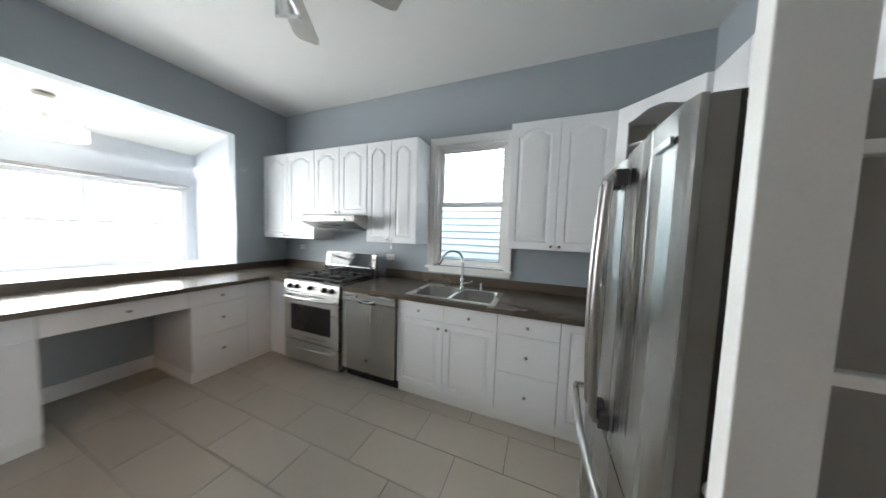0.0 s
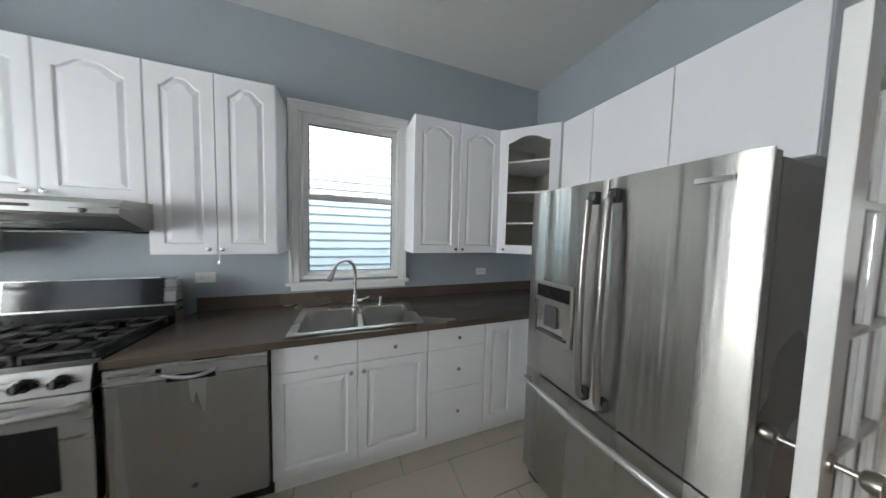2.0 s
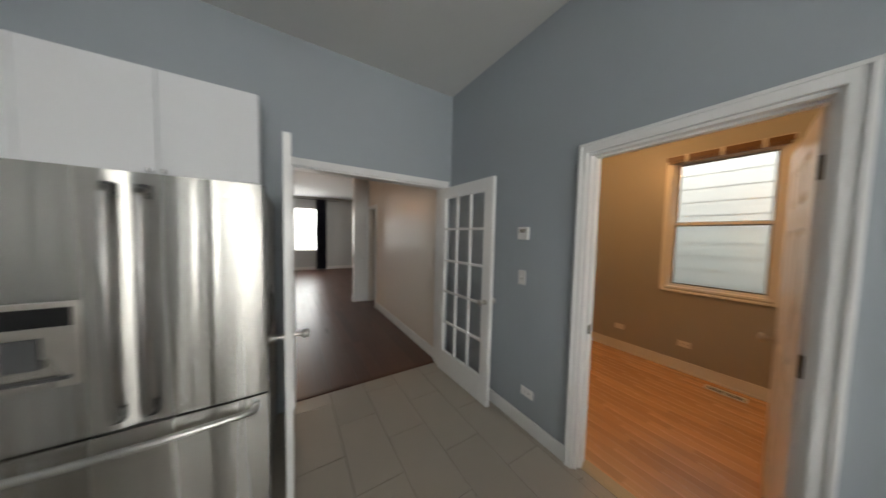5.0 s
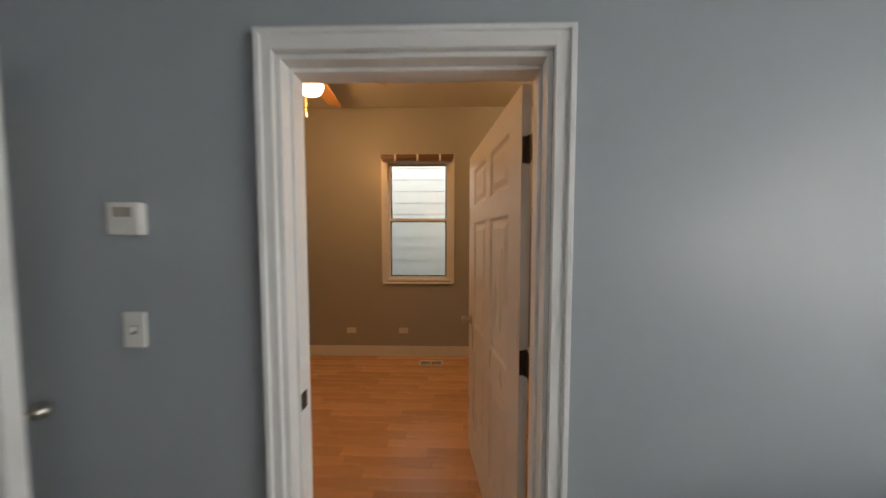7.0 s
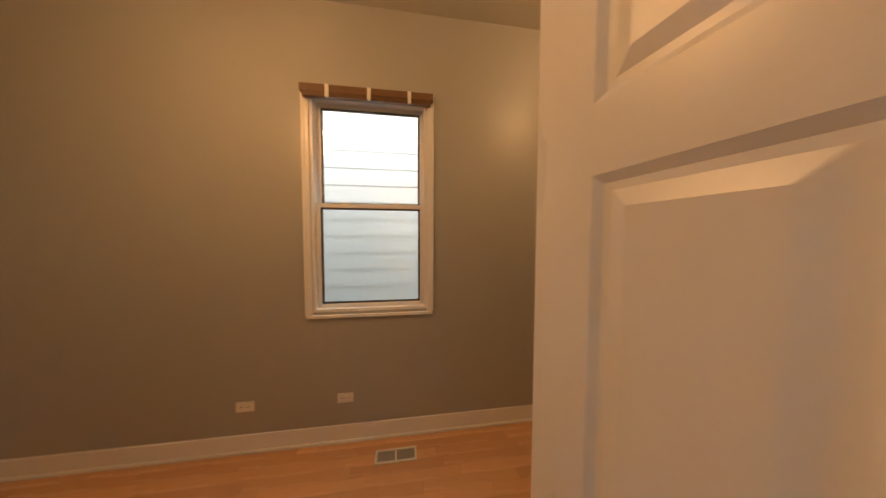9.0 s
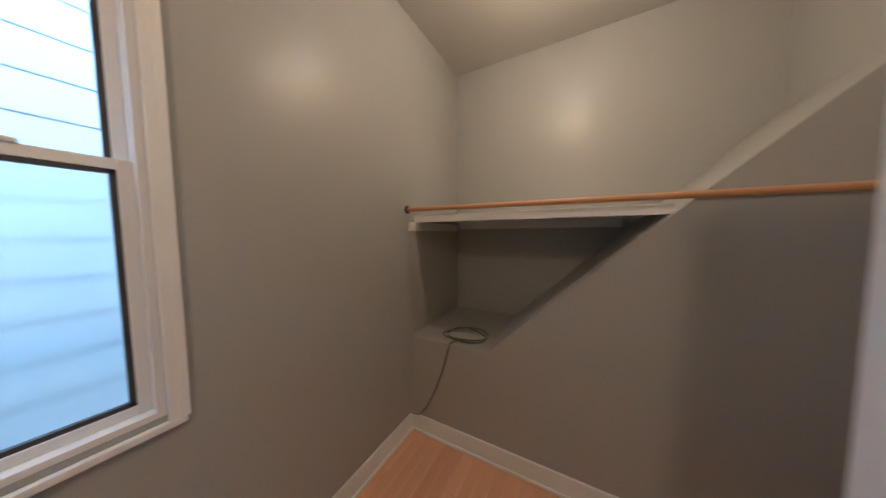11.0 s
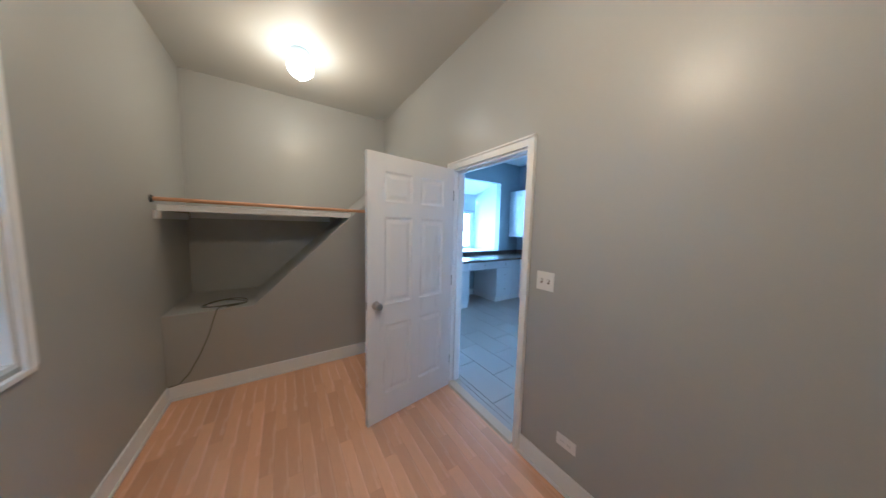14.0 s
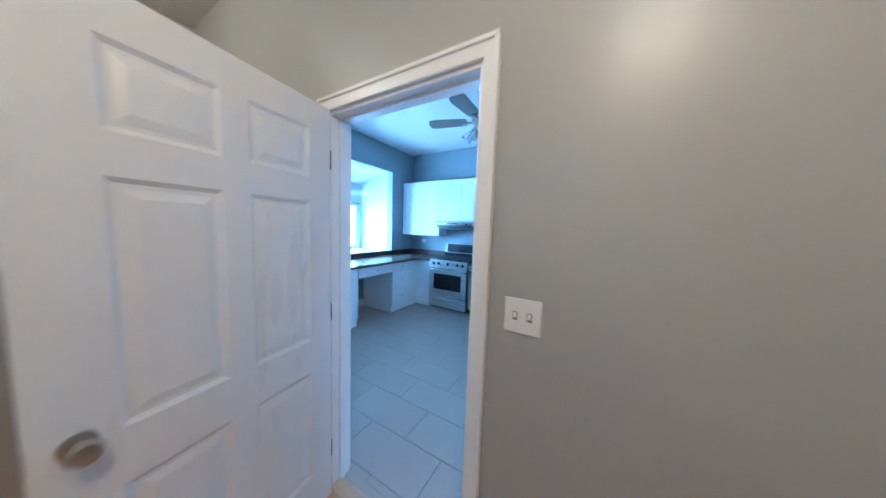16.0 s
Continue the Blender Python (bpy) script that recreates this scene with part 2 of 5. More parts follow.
def panel_door(at, u, w, width, height, thick=0.02, rail=0.055, arch=0.0, opening=False):
    """A door with a raised panel in a routed groove, its head arched if asked. at: its lower corner; u: along its width; w: outward."""
    bm = bmesh.new()
    at, u, w, up = Vector(at), Vector(u).normalized(), Vector(w).normalized(), Vector((0, 0, 1))
    n = 15

    def ring(inset, depth, bow, soft=0.0):
        pts = [(inset, inset), (width - inset, inset)]
        for i in range(n):
            s = i / (n - 1)
            x = width - inset - s * (width - 2 * inset)
            t = min(1.0, max(0.0, (0.5 - abs(s - 0.5)) / 0.42))
            lift = (0.5 - 0.5 * math.cos(math.pi * t)) * bow
            pts.append((x, height - inset - bow + lift))
        return [bm.verts.new(at + u * x + up * z + w * depth) for x, z in pts]

    def join(a, b):
        k = len(a)
        for i in range(k):
            bm.faces.new((a[i], a[(i + 1) % k], b[(i + 1) % k], b[i]))
    back, low, edge = ring(0, 0, 0), ring(0, thick - 0.003, 0), ring(0.003, thick, 0)
    join(back, low), join(low, edge)
    if opening:
        hole, rear = ring(rail, thick, arch), ring(rail, 0, arch)
        join(edge, hole), join(hole, rear), join(rear, back)
        return bm
    bm.faces.new(back)
    r1, r2, r3, r4 = ring(rail, thick, arch), ring(rail + 0.006, thick - 0.007, arch), ring(rail + 0.012, thick - 0.007, arch), ring(rail + 0.036, thick - 0.001, arch)
    join(edge, r1), join(r1, r2), join(r2, r3), join(r3, r4)
    bm.faces.new(r4)
    return bm


def knob(at, w, parent):
    """A small turned knob."""
    axis = "y" if abs(w[1]) > 0.9 else "x"
    s = w[1] if axis == "y" else w[0]
    prof = [(0.0055, 0), (0.0045, s * 0.012), (0.008, s * 0.016), (0.0135, s * 0.020), (0.0125, s * 0.026), (0.006, s * 0.029)]
    return part("knob", lathe(prof, at, axis, 14), CHROME, parent, "small round chrome knob", True)


# ---------------------------------------------------------------- rooms
ZC = 3.08            # ceilings
WEST, EAST = -3.85, 0.90
NORTH, SOUTH = 2.71, -0.90
BED_N, BED_S, BED_E = -1.02, -3.20, 1.79
STAIR = -2.465
BED_W = -3.30
T = 0.13


def wall_with_hole(axis, a0, a1, f0, f1, z0, z1, holes):
    """A wall with openings right through it. axis: along which it runs, from a0 to a1; f0, f1: its faces; holes: (a0, a1, z0, z1)."""
    bm = bmesh.new()
    cuts = sorted({a0, a1, *(h[0] for h in holes), *(h[1] for h in holes)})
    for p, q in zip(cuts, cuts[1:]):
        mid, spans, low = (p + q) / 2, [], z0
        for h in sorted((h for h in holes if h[0] < mid < h[1]), key=lambda h: h[2]):
            spans.append((low, h[2]))
            low = h[3]
        spans.append((low, z1))
        for s, e in spans:
            if e - s > 1e-4:
                add_box(bm, *((p, q, f0, f1) if axis == "x" else (f0, f1, p, q)), s, e)
    bmesh.ops.remove_doubles(bm, verts=bm.verts, dist=1e-5)
    return bm


# kitchen walls
structure("wall_north", wall_with_hole("x", WEST - T, EAST + T, NORTH, NORTH + T, 0, ZC, [(-1.40, -0.61, 1.08, 2.42)]), KITCHEN_WALL, "blue-grey painted kitchen wall with the sink window")
structure("wall_west", wall_with_hole("y", SOUTH, NORTH, WEST - T, WEST, 0, ZC, [(-0.35, 2.05, 0.97, 2.585)]), KITCHEN_WALL, "blue-grey painted wall with a wide opening to the window bay")
structure("wall_east", wall_with_hole("y", SOUTH, NORTH, EAST, EAST + T, 0, ZC, [(-0.80, 0.66, 0, 2.07)]), KITCHEN_WALL, "blue-grey painted wall with the double door opening")
structure("wall_south", wall_with_hole("x", WEST - T, EAST + T, SOUTH - 0.06, SOUTH, 0, ZC, [(-1.475, -0.643, 0, 2.045)]), KITCHEN_WALL, "blue-grey painted wall with the bedroom doorway")
structure("wall_bedroom_north", wall_with_hole("x", BED_W - T, BED_E + T, BED_N, BED_N + 0.06, 0, ZC, [(-1.475, -0.643, 0, 2.045)]), BED_WALL, "warm grey painted bedroom wall with the doorway")
structure("wall_bedroom_south", wall_with_hole("x", BED_W - T, BED_E + T, BED_S - T, BED_S, 0, ZC, [(-1.197, -0.395, 0.96, 2.46)]), BED_WALL, "warm grey painted bedroom wall with a sash window")
structure("wall_bedroom_east", boxes((BED_E, BED_E + T, BED_S, BED_N, 0, ZC)), BED_WALL, "warm grey painted bedroom end wall")
structure("wall_bedroom_west", boxes((BED_W - T, BED_W, BED_S, BED_N, 0, ZC)), BED_WALL, "warm grey painted wall behind the closet shelf")
# ceilings
structure("ceiling_kitchen", boxes((WEST - T, EAST + T, SOUTH - 0.06, NORTH + T, ZC, ZC + 0.12)), CEILING, "matt white kitchen ceiling")
structure("ceiling_bedroom", boxes((BED_W - T, BED_E + T, BED_S - T, BED_N + 0.06, ZC, ZC + 0.12)), material("bedroom_ceiling_paint", (0.51, 0.505, 0.48), 0.6, bump=0.12, scale=200, vary=0.03), "grey painted bedroom ceiling")

# the stair casing that fills the closet end
structure("stair_bulkhead", prism([(BED_S, 0), (BED_N, 0), (BED_N, 2.25), (-1.685, 1.626), (-2.60, 0.735), (BED_S, 0.735)], BED_W, STAIR, "x"), BED_WALL, "warm grey boxed-in stair with a sloping top and a low ledge")

# window bay
BAYX, BY0, BY1, BZ0, BZ1 = -4.75, -0.35, 2.05, 0.97, 2.585
structure("wall_bay", wall_with_hole("y", BY0 - T, BY1 + T, BAYX - T, BAYX, 0.6, 2.9, [(BY0 + 0.12, BY1 - 0.10, 0.98, 1.94)]), BAY_DAYLIT, "painted wall of the window bay, daylight in its pale colour")
structure("wall_bay_north", boxes((BAYX, WEST - T, BY1, BY1 + T, 0.6, 2.9)), BAY_DAYLIT, "painted side wall of the window bay, daylight in its pale colour")
structure("wall_bay_south", boxes((BAYX, WEST - T, BY0 - T, BY0, 0.6, 2.9)), BAY_DAYLIT, "painted side wall of the window bay, daylight in its pale colour")
structure("ceiling_bay", prism([(BAYX, 2.40), (WEST - T, BZ1), (WEST - T, BZ1 + 0.12), (BAYX, 2.52)], BY0, BY1, "y"), CEILING, "white ceiling of the window bay")
structure("bay_seat_floor", boxes((BAYX, WEST - T, BY0, BY1, BZ0 - 0.06, BZ0 - 0.004)), TRIM, "white painted deep sill of the window bay")

# living room
LX0, LX1, LS, LN = EAST + T, 10.0, -0.83, 3.2
structure("wall_living_south", wall_with_hole("x", LX0, 4.15, LS - 0.12, LS, 0, ZC, [(3.55, 4.10, 0, 2.07)]), LIVING_WALL, "beige painted living room wall")
structure("wall_living_recess", boxes((3.4, 4.3, LS - 1.0, LS - 0.9, 0, ZC)), LIVING_WALL, "beige wall of the small passage")
structure("wall_living_return", boxes((4.15, 4.27, LS - 1.0, -0.52, 0, ZC)), TRIM, "white painted wall end beside the passage")
structure("wall_living_side", boxes((4.27, LX1, -2.12, -2.0, 0, ZC)), LIVING_GREY, "pale grey living room side wall")
structure("wall_living_jog", boxes((4.15, 4.27, -2.12, LS - 1.0, 0, ZC)), LIVING_GREY, "pale grey short wall")
structure("wall_living_passage", boxes((3.28, 3.4, LS - 1.0, LS - 0.12, 0, ZC)), LIVING_WALL, "beige side wall of the small passage")
structure("wall_living_far", wall_with_hole("y", -2.12, LN + 0.12, LX1, LX1 + 0.14, 0, ZC, [(-0.29, 1.35, 0.78, 2.55)]), LIVING_GREY, "pale grey end wall with a wide window")
structure("wall_living_north", boxes((LX0, LX1, LN, LN + 0.12, 0, ZC)), LIVING_GREY, "pale grey living room wall")
structure("wall_living_west", boxes((EAST + 0.02, LX0, NORTH + T, LN + 0.12, 0, ZC)), LIVING_GREY, "pale grey living room wall behind the kitchen")
structure("ceiling_living", boxes((LX0, LX1 + 0.14, -2.12, LN + 0.12, ZC - 0.1, ZC + 0.1)), CEILING, "white living room ceiling")

# bases under the floors
structure("floor_base_kitchen", boxes((WEST - T, EAST + T, SOUTH - 0.06, NORTH + T, -0.10, -0.004)), GROUT, "dark grout bed under the kitchen tiles")
structure("floor_base_bedroom", boxes((BED_W - T, BED_E + T, BED_S - T, SOUTH - 0.06, -0.10, -0.004)), MAPLE_GAP, "dark joints between the bedroom boards")
structure("floor_base_living", boxes((LX0, LX1 + 0.14, -2.12, LN + 0.12, -0.10, -0.004)), CHERRY_GAP, "dark joints between the living room boards")
structure("ground", boxes((-60, 60, -60, 60, -0.6, -0.5)), GROUND, "bare ground around the house")


def baseboard(x0, x1, y0, y1, h=0.12):
    """A skirting board with a stepped top and a shoe moulding; one of its spans is its thickness."""
    bm = boxes((x0, x1, y0, y1, 0, h), bevel=0.004)
    return structure("baseboard", bm, TRIM, "white painted baseboard")


def shoe(x0, x1, y0, y1):
    return structure("trim_shoe", boxes((x0, x1, y0, y1, 0, 0.022), bevel=0.006), TRIM, "white shoe moulding along the baseboard")


B = 0.014
baseboard(-0.595, EAST, SOUTH, SOUTH + B, 0.11)
baseboard(WEST, -1.535, SOUTH, SOUTH + B, 0.11)
baseboard(WEST, WEST + B, SOUTH + B, 1.30, 0.13)
baseboard(-0.595, BED_E, BED_N - B, BED_N, 0.128)
baseboard(STAIR, -1.535, BED_N - B, BED_N, 0.128)
baseboard(STAIR, BED_E, BED_S, BED_S + B, 0.128)
baseboard(STAIR, STAIR + B, BED_S + B, BED_N - B, 0.128)
baseboard(BED_E - B, BED_E, BED_S + B, BED_N - B, 0.128)
shoe(-0.595, BED_E - B, BED_N - B - 0.012, BED_N - B)
shoe(STAIR + B, BED_E - B, BED_S + B, BED_S + B + 0.012)
shoe(STAIR + B, STAIR + B + 0.012, BED_S + B + 0.012, BED_N - B - 0.012)
baseboard(LX0 + 0.02, 3.48, LS, LS + B, 0.13)
baseboard(4.27, LX1, -2.0, -2.0 + B, 0.13)
baseboard(LX1 - B, LX1, -2.0 + B, LN, 0.13)
baseboard(4.13, 4.29, -0.52, -0.505, 0.13)


# ---------------------------------------------------------------- windows
def sash_window(name, x0, x1, z0, z1, meet, wall, out, casing, label, sill=True, seal=0.006, bead=0.028, low_glass=None, stile=0.038):
    """A double-hung window in a wall that runs along x. out: +1 if outdoors lies towards +y. wall: the indoor face."""
    w = thing(name, ((x0 + x1) / 2, wall, z0), label, kind="structure")
    g = 0.03

    def bx(xa, xb, d0, d1, za, zb):
        return (xa, xb, *sorted((wall + out * d0, wall + out * d1)), za, zb)
    c = casing
    part("casing", boxes(bx(x0 - c, x0, -0.018, 0, z0 - 0.02, z1 + c), bx(x1, x1 + c, -0.018, 0, z0 - 0.02, z1 + c), bx(x0 - 0.001, x1 + 0.001, -0.018, 0, z1, z1 + c), bevel=0.003), TRIM, w, "white painted casing")
    part("casing_bead", boxes(bx(x0 - c - 0.008, x0 - c + 0.014, -bead, 0, z0 - 0.02, z1 + c), bx(x1 + c - 0.014, x1 + c + 0.008, -bead, 0, z0 - 0.02, z1 + c), bx(x0 - c - 0.008, x1 + c + 0.008, -bead, 0, z1 + c - 0.008, z1 + c + 0.014), bevel=0.004), TRIM, w)
    part("jamb", boxes(bx(x0, x0 + 0.02, 0, T, z0, z1), bx(x1 - 0.02, x1, 0, T, z0, z1), bx(x0 + 0.02, x1 - 0.02, 0, T, z1 - 0.02, z1), bx(x0 + 0.02, x1 - 0.02, 0, T, z0, z0 + 0.02), bevel=0.002), TRIM, w)
    if sill:
        part("window_sill", boxes(bx(x0 - c - 0.03, x1 + c + 0.03, -0.05, 0, z0 - 0.045, z0 - 0.018), bevel=0.006), TRIM, w, "white painted sill board")
        part("apron", boxes(bx(x0 - c, x1 + c, -0.014, 0, z0 - 0.09, z0 - 0.046), bevel=0.003), TRIM, w)
    else:
        part("window_sill", boxes(bx(x0 - c, x1 + c, -0.02, 0, z0 - c, z0 - 0.018), bevel=0.004), TRIM, w, "white painted lower casing")
    for nm, d, za, zb in (("lower_sash", 0.035, z0 + 0.02, meet + 0.018), ("upper_sash", 0.07, meet - 0.018, z1 - 0.02)):
        f = stile
        a, b = x0 + 0.02, x1 - 0.02
        s = part(nm, boxes(bx(a, a + f, d, d + g, za, zb), bx(b - f, b, d, d + g, za, zb), bx(a + f, b - f, d, d + g, za, za + f), bx(a + f, b - f, d, d + g, zb - f, zb), bevel=0.003), TRIM, w, "white sash frame")
        part("gasket", boxes(bx(a + f, a + f + seal, d + 0.004, d + 0.02, za + f, zb - f), bx(b - f - seal, b - f, d + 0.004, d + 0.02, za + f, zb - f), bx(a + f, b - f, d + 0.004, d + 0.02, zb - f - seal, zb - f), bx(a + f, b - f, d + 0.004, d + 0.02, za + f, za + f + seal)), GASKET, s, "thin dark glazing seal")
        p = part("pane", boxes(bx(a + f - 0.004, b - f + 0.004, d + 0.012, d + 0.016, za + f - 0.004, zb - f + 0.004)), (low_glass or SCREENED) if nm == "lower_sash" else GLASS, s, "dulled glass pane" if nm == "lower_sash" else "clear glass pane")
        p.visible_shadow = False
    for k in (0.27, 0.73):
        xx = x0 + k * (x1 - x0)
        part("sash_lock", boxes(bx(xx - 0.03, xx + 0.03, 0.028, 0.05, meet + 0.018, meet + 0.030), bevel=0.004), PLATE, w, "white sash latch")
    return w


sash_window("window_1", -1.40, -0.61, 1.10, 2.42, 1.775, NORTH, 1, 0.062, "white double-hung kitchen window above the sink")
sash_window("window_2", -1.197, -0.395, 0.96, 2.46, 1.715, BED_S, -1, 0.040, "white double-hung bedroom window", sill=False, seal=0.013, bead=0.021, low_glass=HAZED, stile=0.030)
rail = thing("window_blind", (-0.80, BED_S + 0.03, 2.46), "brown raised blind headrail above the bedroom window", "blind")
part("headrail", boxes((-1.237, -0.358, BED_S + 0.022, BED_S + 0.065, 2.45, 2.498), bevel=0.003), BLIND, rail)
part("stacked_slats", boxes(*((-1.22, -0.375, BED_S + 0.026, BED_S + 0.06, 2.42 + 0.006 * k, 2.4245 + 0.006 * k) for k in range(5))), BLIND, rail)
for bx_ in (-1.07, -0.80, -0.53):
    part("ladder_tape", boxes((bx_ - 0.012, bx_ + 0.012, BED_S + 0.0655, BED_S + 0.068, 2.415, 2.498)), PLATE, rail, "pale tape")


def glazed_band(name, x, y0, y1, z0, z1, posts, mid, label):
    """A wide window in a wall that runs along y: an outer frame, posts, a middle rail and its panes."""
    w = thing(name, (x, (y0 + y1) / 2, z0), label, kind="structure")
    part("window_frame", boxes((x - 0.04, x + 0.04, y0, y0 + 0.05, z0, z1), (x - 0.04, x + 0.04, y1 - 0.05, y1, z0, z1), (x - 0.04, x + 0.04, y0 + 0.05, y1 - 0.05, z0, z0 + 0.05), (x - 0.04, x + 0.04, y0 + 0.05, y1 - 0.05, z1 - 0.05, z1), bevel=0.004), TRIM, w)
    stops = [y0 + 0.05]
    for p in posts:
        part("mullion", boxes((x - 0.035, x + 0.035, p - 0.03, p + 0.03, z0 + 0.05, z1 - 0.05), bevel=0.004), TRIM, w)
        stops += [p - 0.03, p + 0.03]
    stops.append(y1 - 0.05)
    for a, b in zip(stops[::2], stops[1::2]):
        part("meeting_rail", boxes((x - 0.025, x + 0.025, a, b, mid - 0.02, mid + 0.02), bevel=0.003), TRIM, w)
        for za, zb in ((z0 + 0.05, mid - 0.02), (mid + 0.02, z1 - 0.05)):
            p = part("pane", boxes((x - 0.003, x + 0.003, a, b, za, zb)), GLASS, w)
            p.visible_shadow = False
    return w


glazed_band("window_3", BAYX - 0.07, BY0 + 0.12, BY1 - 0.10, 0.98, 1.94, (1.16,), 1.46, "wide white-framed bay window, blown out by daylight")
glazed_band("window_4", LX1 + 0.07, -0.29, 1.35, 0.78, 2.55, (0.50,), 1.65, "wide white-framed living room window")
brail = thing("roller_blind", (BAYX + 0.03, 0.8, 1.94), "slim grey raised blind above the bay window", "blind")
part("headrail", boxes((BAYX, BAYX + 0.05, BY0 + 0.1, BY1 - 0.08, 1.94, 1.975), bevel=0.004), material("grey_headrail", (0.35, 0.35, 0.35), 0.5), brail)


# neighbouring houses seen through the sash windows
def siding_house(y, out, x0, x1, top, lap, label, lip=1.0):
    h = thing("neighbour_house", ((x0 + x1) / 2, y, -0.5), label, "house")
    s = 1 if out > 0 else -1
    part("wall", boxes((x0, x1, *sorted((y + s * 0.03, y + s * 0.4)), -0.5, top)), SIDING, h)
    z = -0.45
    while z < top - 0.1:
        prof = [(y + s * 0.03, z), (y - s * 0.002 * lip, z), (y - s * 0.0045 * lip, z + 0.008), (y + s * 0.007 * lip, z + lap), (y + s * 0.03, z + lap)]
        part("siding_board", prism(prof, x0, x1, "x"), SIDING, h)
        z += lap
    return h


siding_house(NORTH + 1.25, 1, -4.5, 3.5, 4.2, 0.108, "pale vinyl-sided neighbouring house across the alley")
siding_house(BED_S - 1.15, -1, -4.5, 3.5, 4.2, 0.195, "pale bluish vinyl-sided neighbouring house across the alley", 0.5)


# ---------------------------------------------------------------- doors
def casing_set(x0, x1, top, face, out, label, w=0.06):
    """Flat door casing on a wall face that runs along x; out: +1 towards +y."""

    def bx(xa, xb, za, zb, d=0.018):
        return (xa, xb, *sorted((face, face + out * d)), za, zb)
    return structure("trim_door", boxes(bx(x0 - w, x0, 0, top + w), bx(x1, x1 + w - 0.01, 0, top + w), bx(x0 - 0.001, x1 + 0.001, top, top + w), bx(x0 - w - 0.004, x0 - w + 0.014, 0, top + w, 0.026), bx(x1 + w - 0.024, x1 + w - 0.006, 0, top + w, 0.026), bx(x0 - w - 0.004, x1 + w - 0.006, top + w - 0.012, top + w + 0.004, 0.026), bevel=0.003), TRIM, label)


casing_set(-1.475, -0.643, 2.045, SOUTH, 1, "white casing of the bedroom doorway, kitchen side", 0.054)
casing_set(-1.475, -0.643, 2.045, BED_N, -1, "white casing of the bedroom doorway, bedroom side")
structure("trim_jamb", boxes((-1.475, -1.459, BED_N, SOUTH, 0, 2.045), (-0.659, -0.643, BED_N, SOUTH, 0, 2.045), (-1.459, -0.659, BED_N, SOUTH, 2.029, 2.045), (-1.459, -1.447, SOUTH - 0.075, SOUTH - 0.04, 0, 2.029), (-0.671, -0.659, SOUTH - 0.075, SOUTH - 0.04, 0, 2.029), (-1.447, -0.671, SOUTH - 0.075, SOUTH - 0.04, 2.017, 2.029), bevel=0.002), TRIM, "white door jamb with its stop")
structure("trim_threshold", prism([(BED_N - 0.03, 0.0), (BED_N + 0.07, 0.0), (BED_N + 0.055, 0.012), (BED_N - 0.015, 0.012)], -1.459, -0.659, "x"), THRESH, "pale oak threshold strip")

# six-panel door, open into the bedroom
DW_, DH, DT = 0.818, 2.03, 0.035
door = thing("door_1", (-1.428, BED_N - 0.026, 0.008), "white six-panel door standing open into the bedroom", kind="structure", turn=-82)


def six_panel_leaf():
    bm = bmesh.new()
    cols = [(0.0, 0.115), (0.115, 0.36), (0.36, 0.44), (0.44, 0.685), (0.685, DW_)]
    rows = [(0.0, 0.21), (0.21, 0.76), (0.76, 0.92), (0.92, 1.58), (1.58, 1.69), (1.69, 1.91), (1.91, DH)]
    for face, s in ((0.0, 1), (-DT, -1)):
        for ci, (a, b) in enumerate(cols):
            for ri, (c, d) in enumerate(rows):
                if ci in (1, 3) and ri in (1, 3, 5):
                    rings = []
                    for inset, depth in ((0, 0), (0.014, 0.010), (0.026, 0.010), (0.052, 0.002)):
                        rings.append([bm.verts.new((x, face - s * depth, z)) for x, z in ((a + inset, c + inset), (b - inset, c + inset), (b - inset, d - inset), (a + inset, d - inset))])
                    for p, q in zip(rings, rings[1:]):
                        for i in range(4):
                            bm.faces.new((p[i], p[(i + 1) % 4], q[(i + 1) % 4], q[i]))
                    bm.faces.new(rings[-1])
                else:
                    bm.faces.new([bm.verts.new((x, face, z)) for x, z in ((a, c), (b, c), (b, d), (a, d))])
    for a, b in (((0, 0), (DW_, 0)), ((DW_, 0), (DW_, DH)), ((DW_, DH), (0, DH)), ((0, DH), (0, 0))):
        bm.faces.new([bm.verts.new((p[0], y, p[1])) for p, y in ((a, 0), (b, 0), (b, -DT), (a, -DT))])
    bmesh.ops.remove_doubles(bm, verts=bm.verts, dist=1e-5)
    return bm


DOORPAINT = material("white_door_paint", (0.80, 0.80, 0.80), 0.30, bump=0.12, scale=60, vary=0.03, stretch=(6, 1, 1))
leaf = part("leaf", six_panel_leaf(), DOORPAINT, door)
for s, y in ((1, 0.0), (-1, -DT)):
    part("door_handle", lathe([(0.031, y), (0.031, y + s * 0.006), (0.013, y + s * 0.010), (0.012, y + s * 0.032), (0.026, y + s * 0.040), (0.029, y + s * 0.052), (0.024, y + s * 0.064), (0.008, y + s * 0.068)], (DW_ - 0.065, 0, 0.93), "y", 24), NICKEL, door, "satin nickel round door knob", True)
part("latch_plate", boxes((DW_, DW_ + 0.002, -DT + 0.006, -0.006, 0.90, 0.96)), NICKEL, door, "nickel latch plate")
for z in (0.24, 1.02, 1.80):
    hg = part("hinge", boxes((-0.028, 0.0, -0.026, -0.022, z - 0.047, z + 0.047), (-0.003, -0.0005, -DT + 0.002, -0.002, z - 0.047, z + 0.047), bevel=0.0008), HINGE, door, "dark bronze butt hinge")
    part("hinge_pin", rods(((-0.006, -0.024, z - 0.049), (-0.006, -0.024, z + 0.049), 0.007), n=10), HINGE, hg)


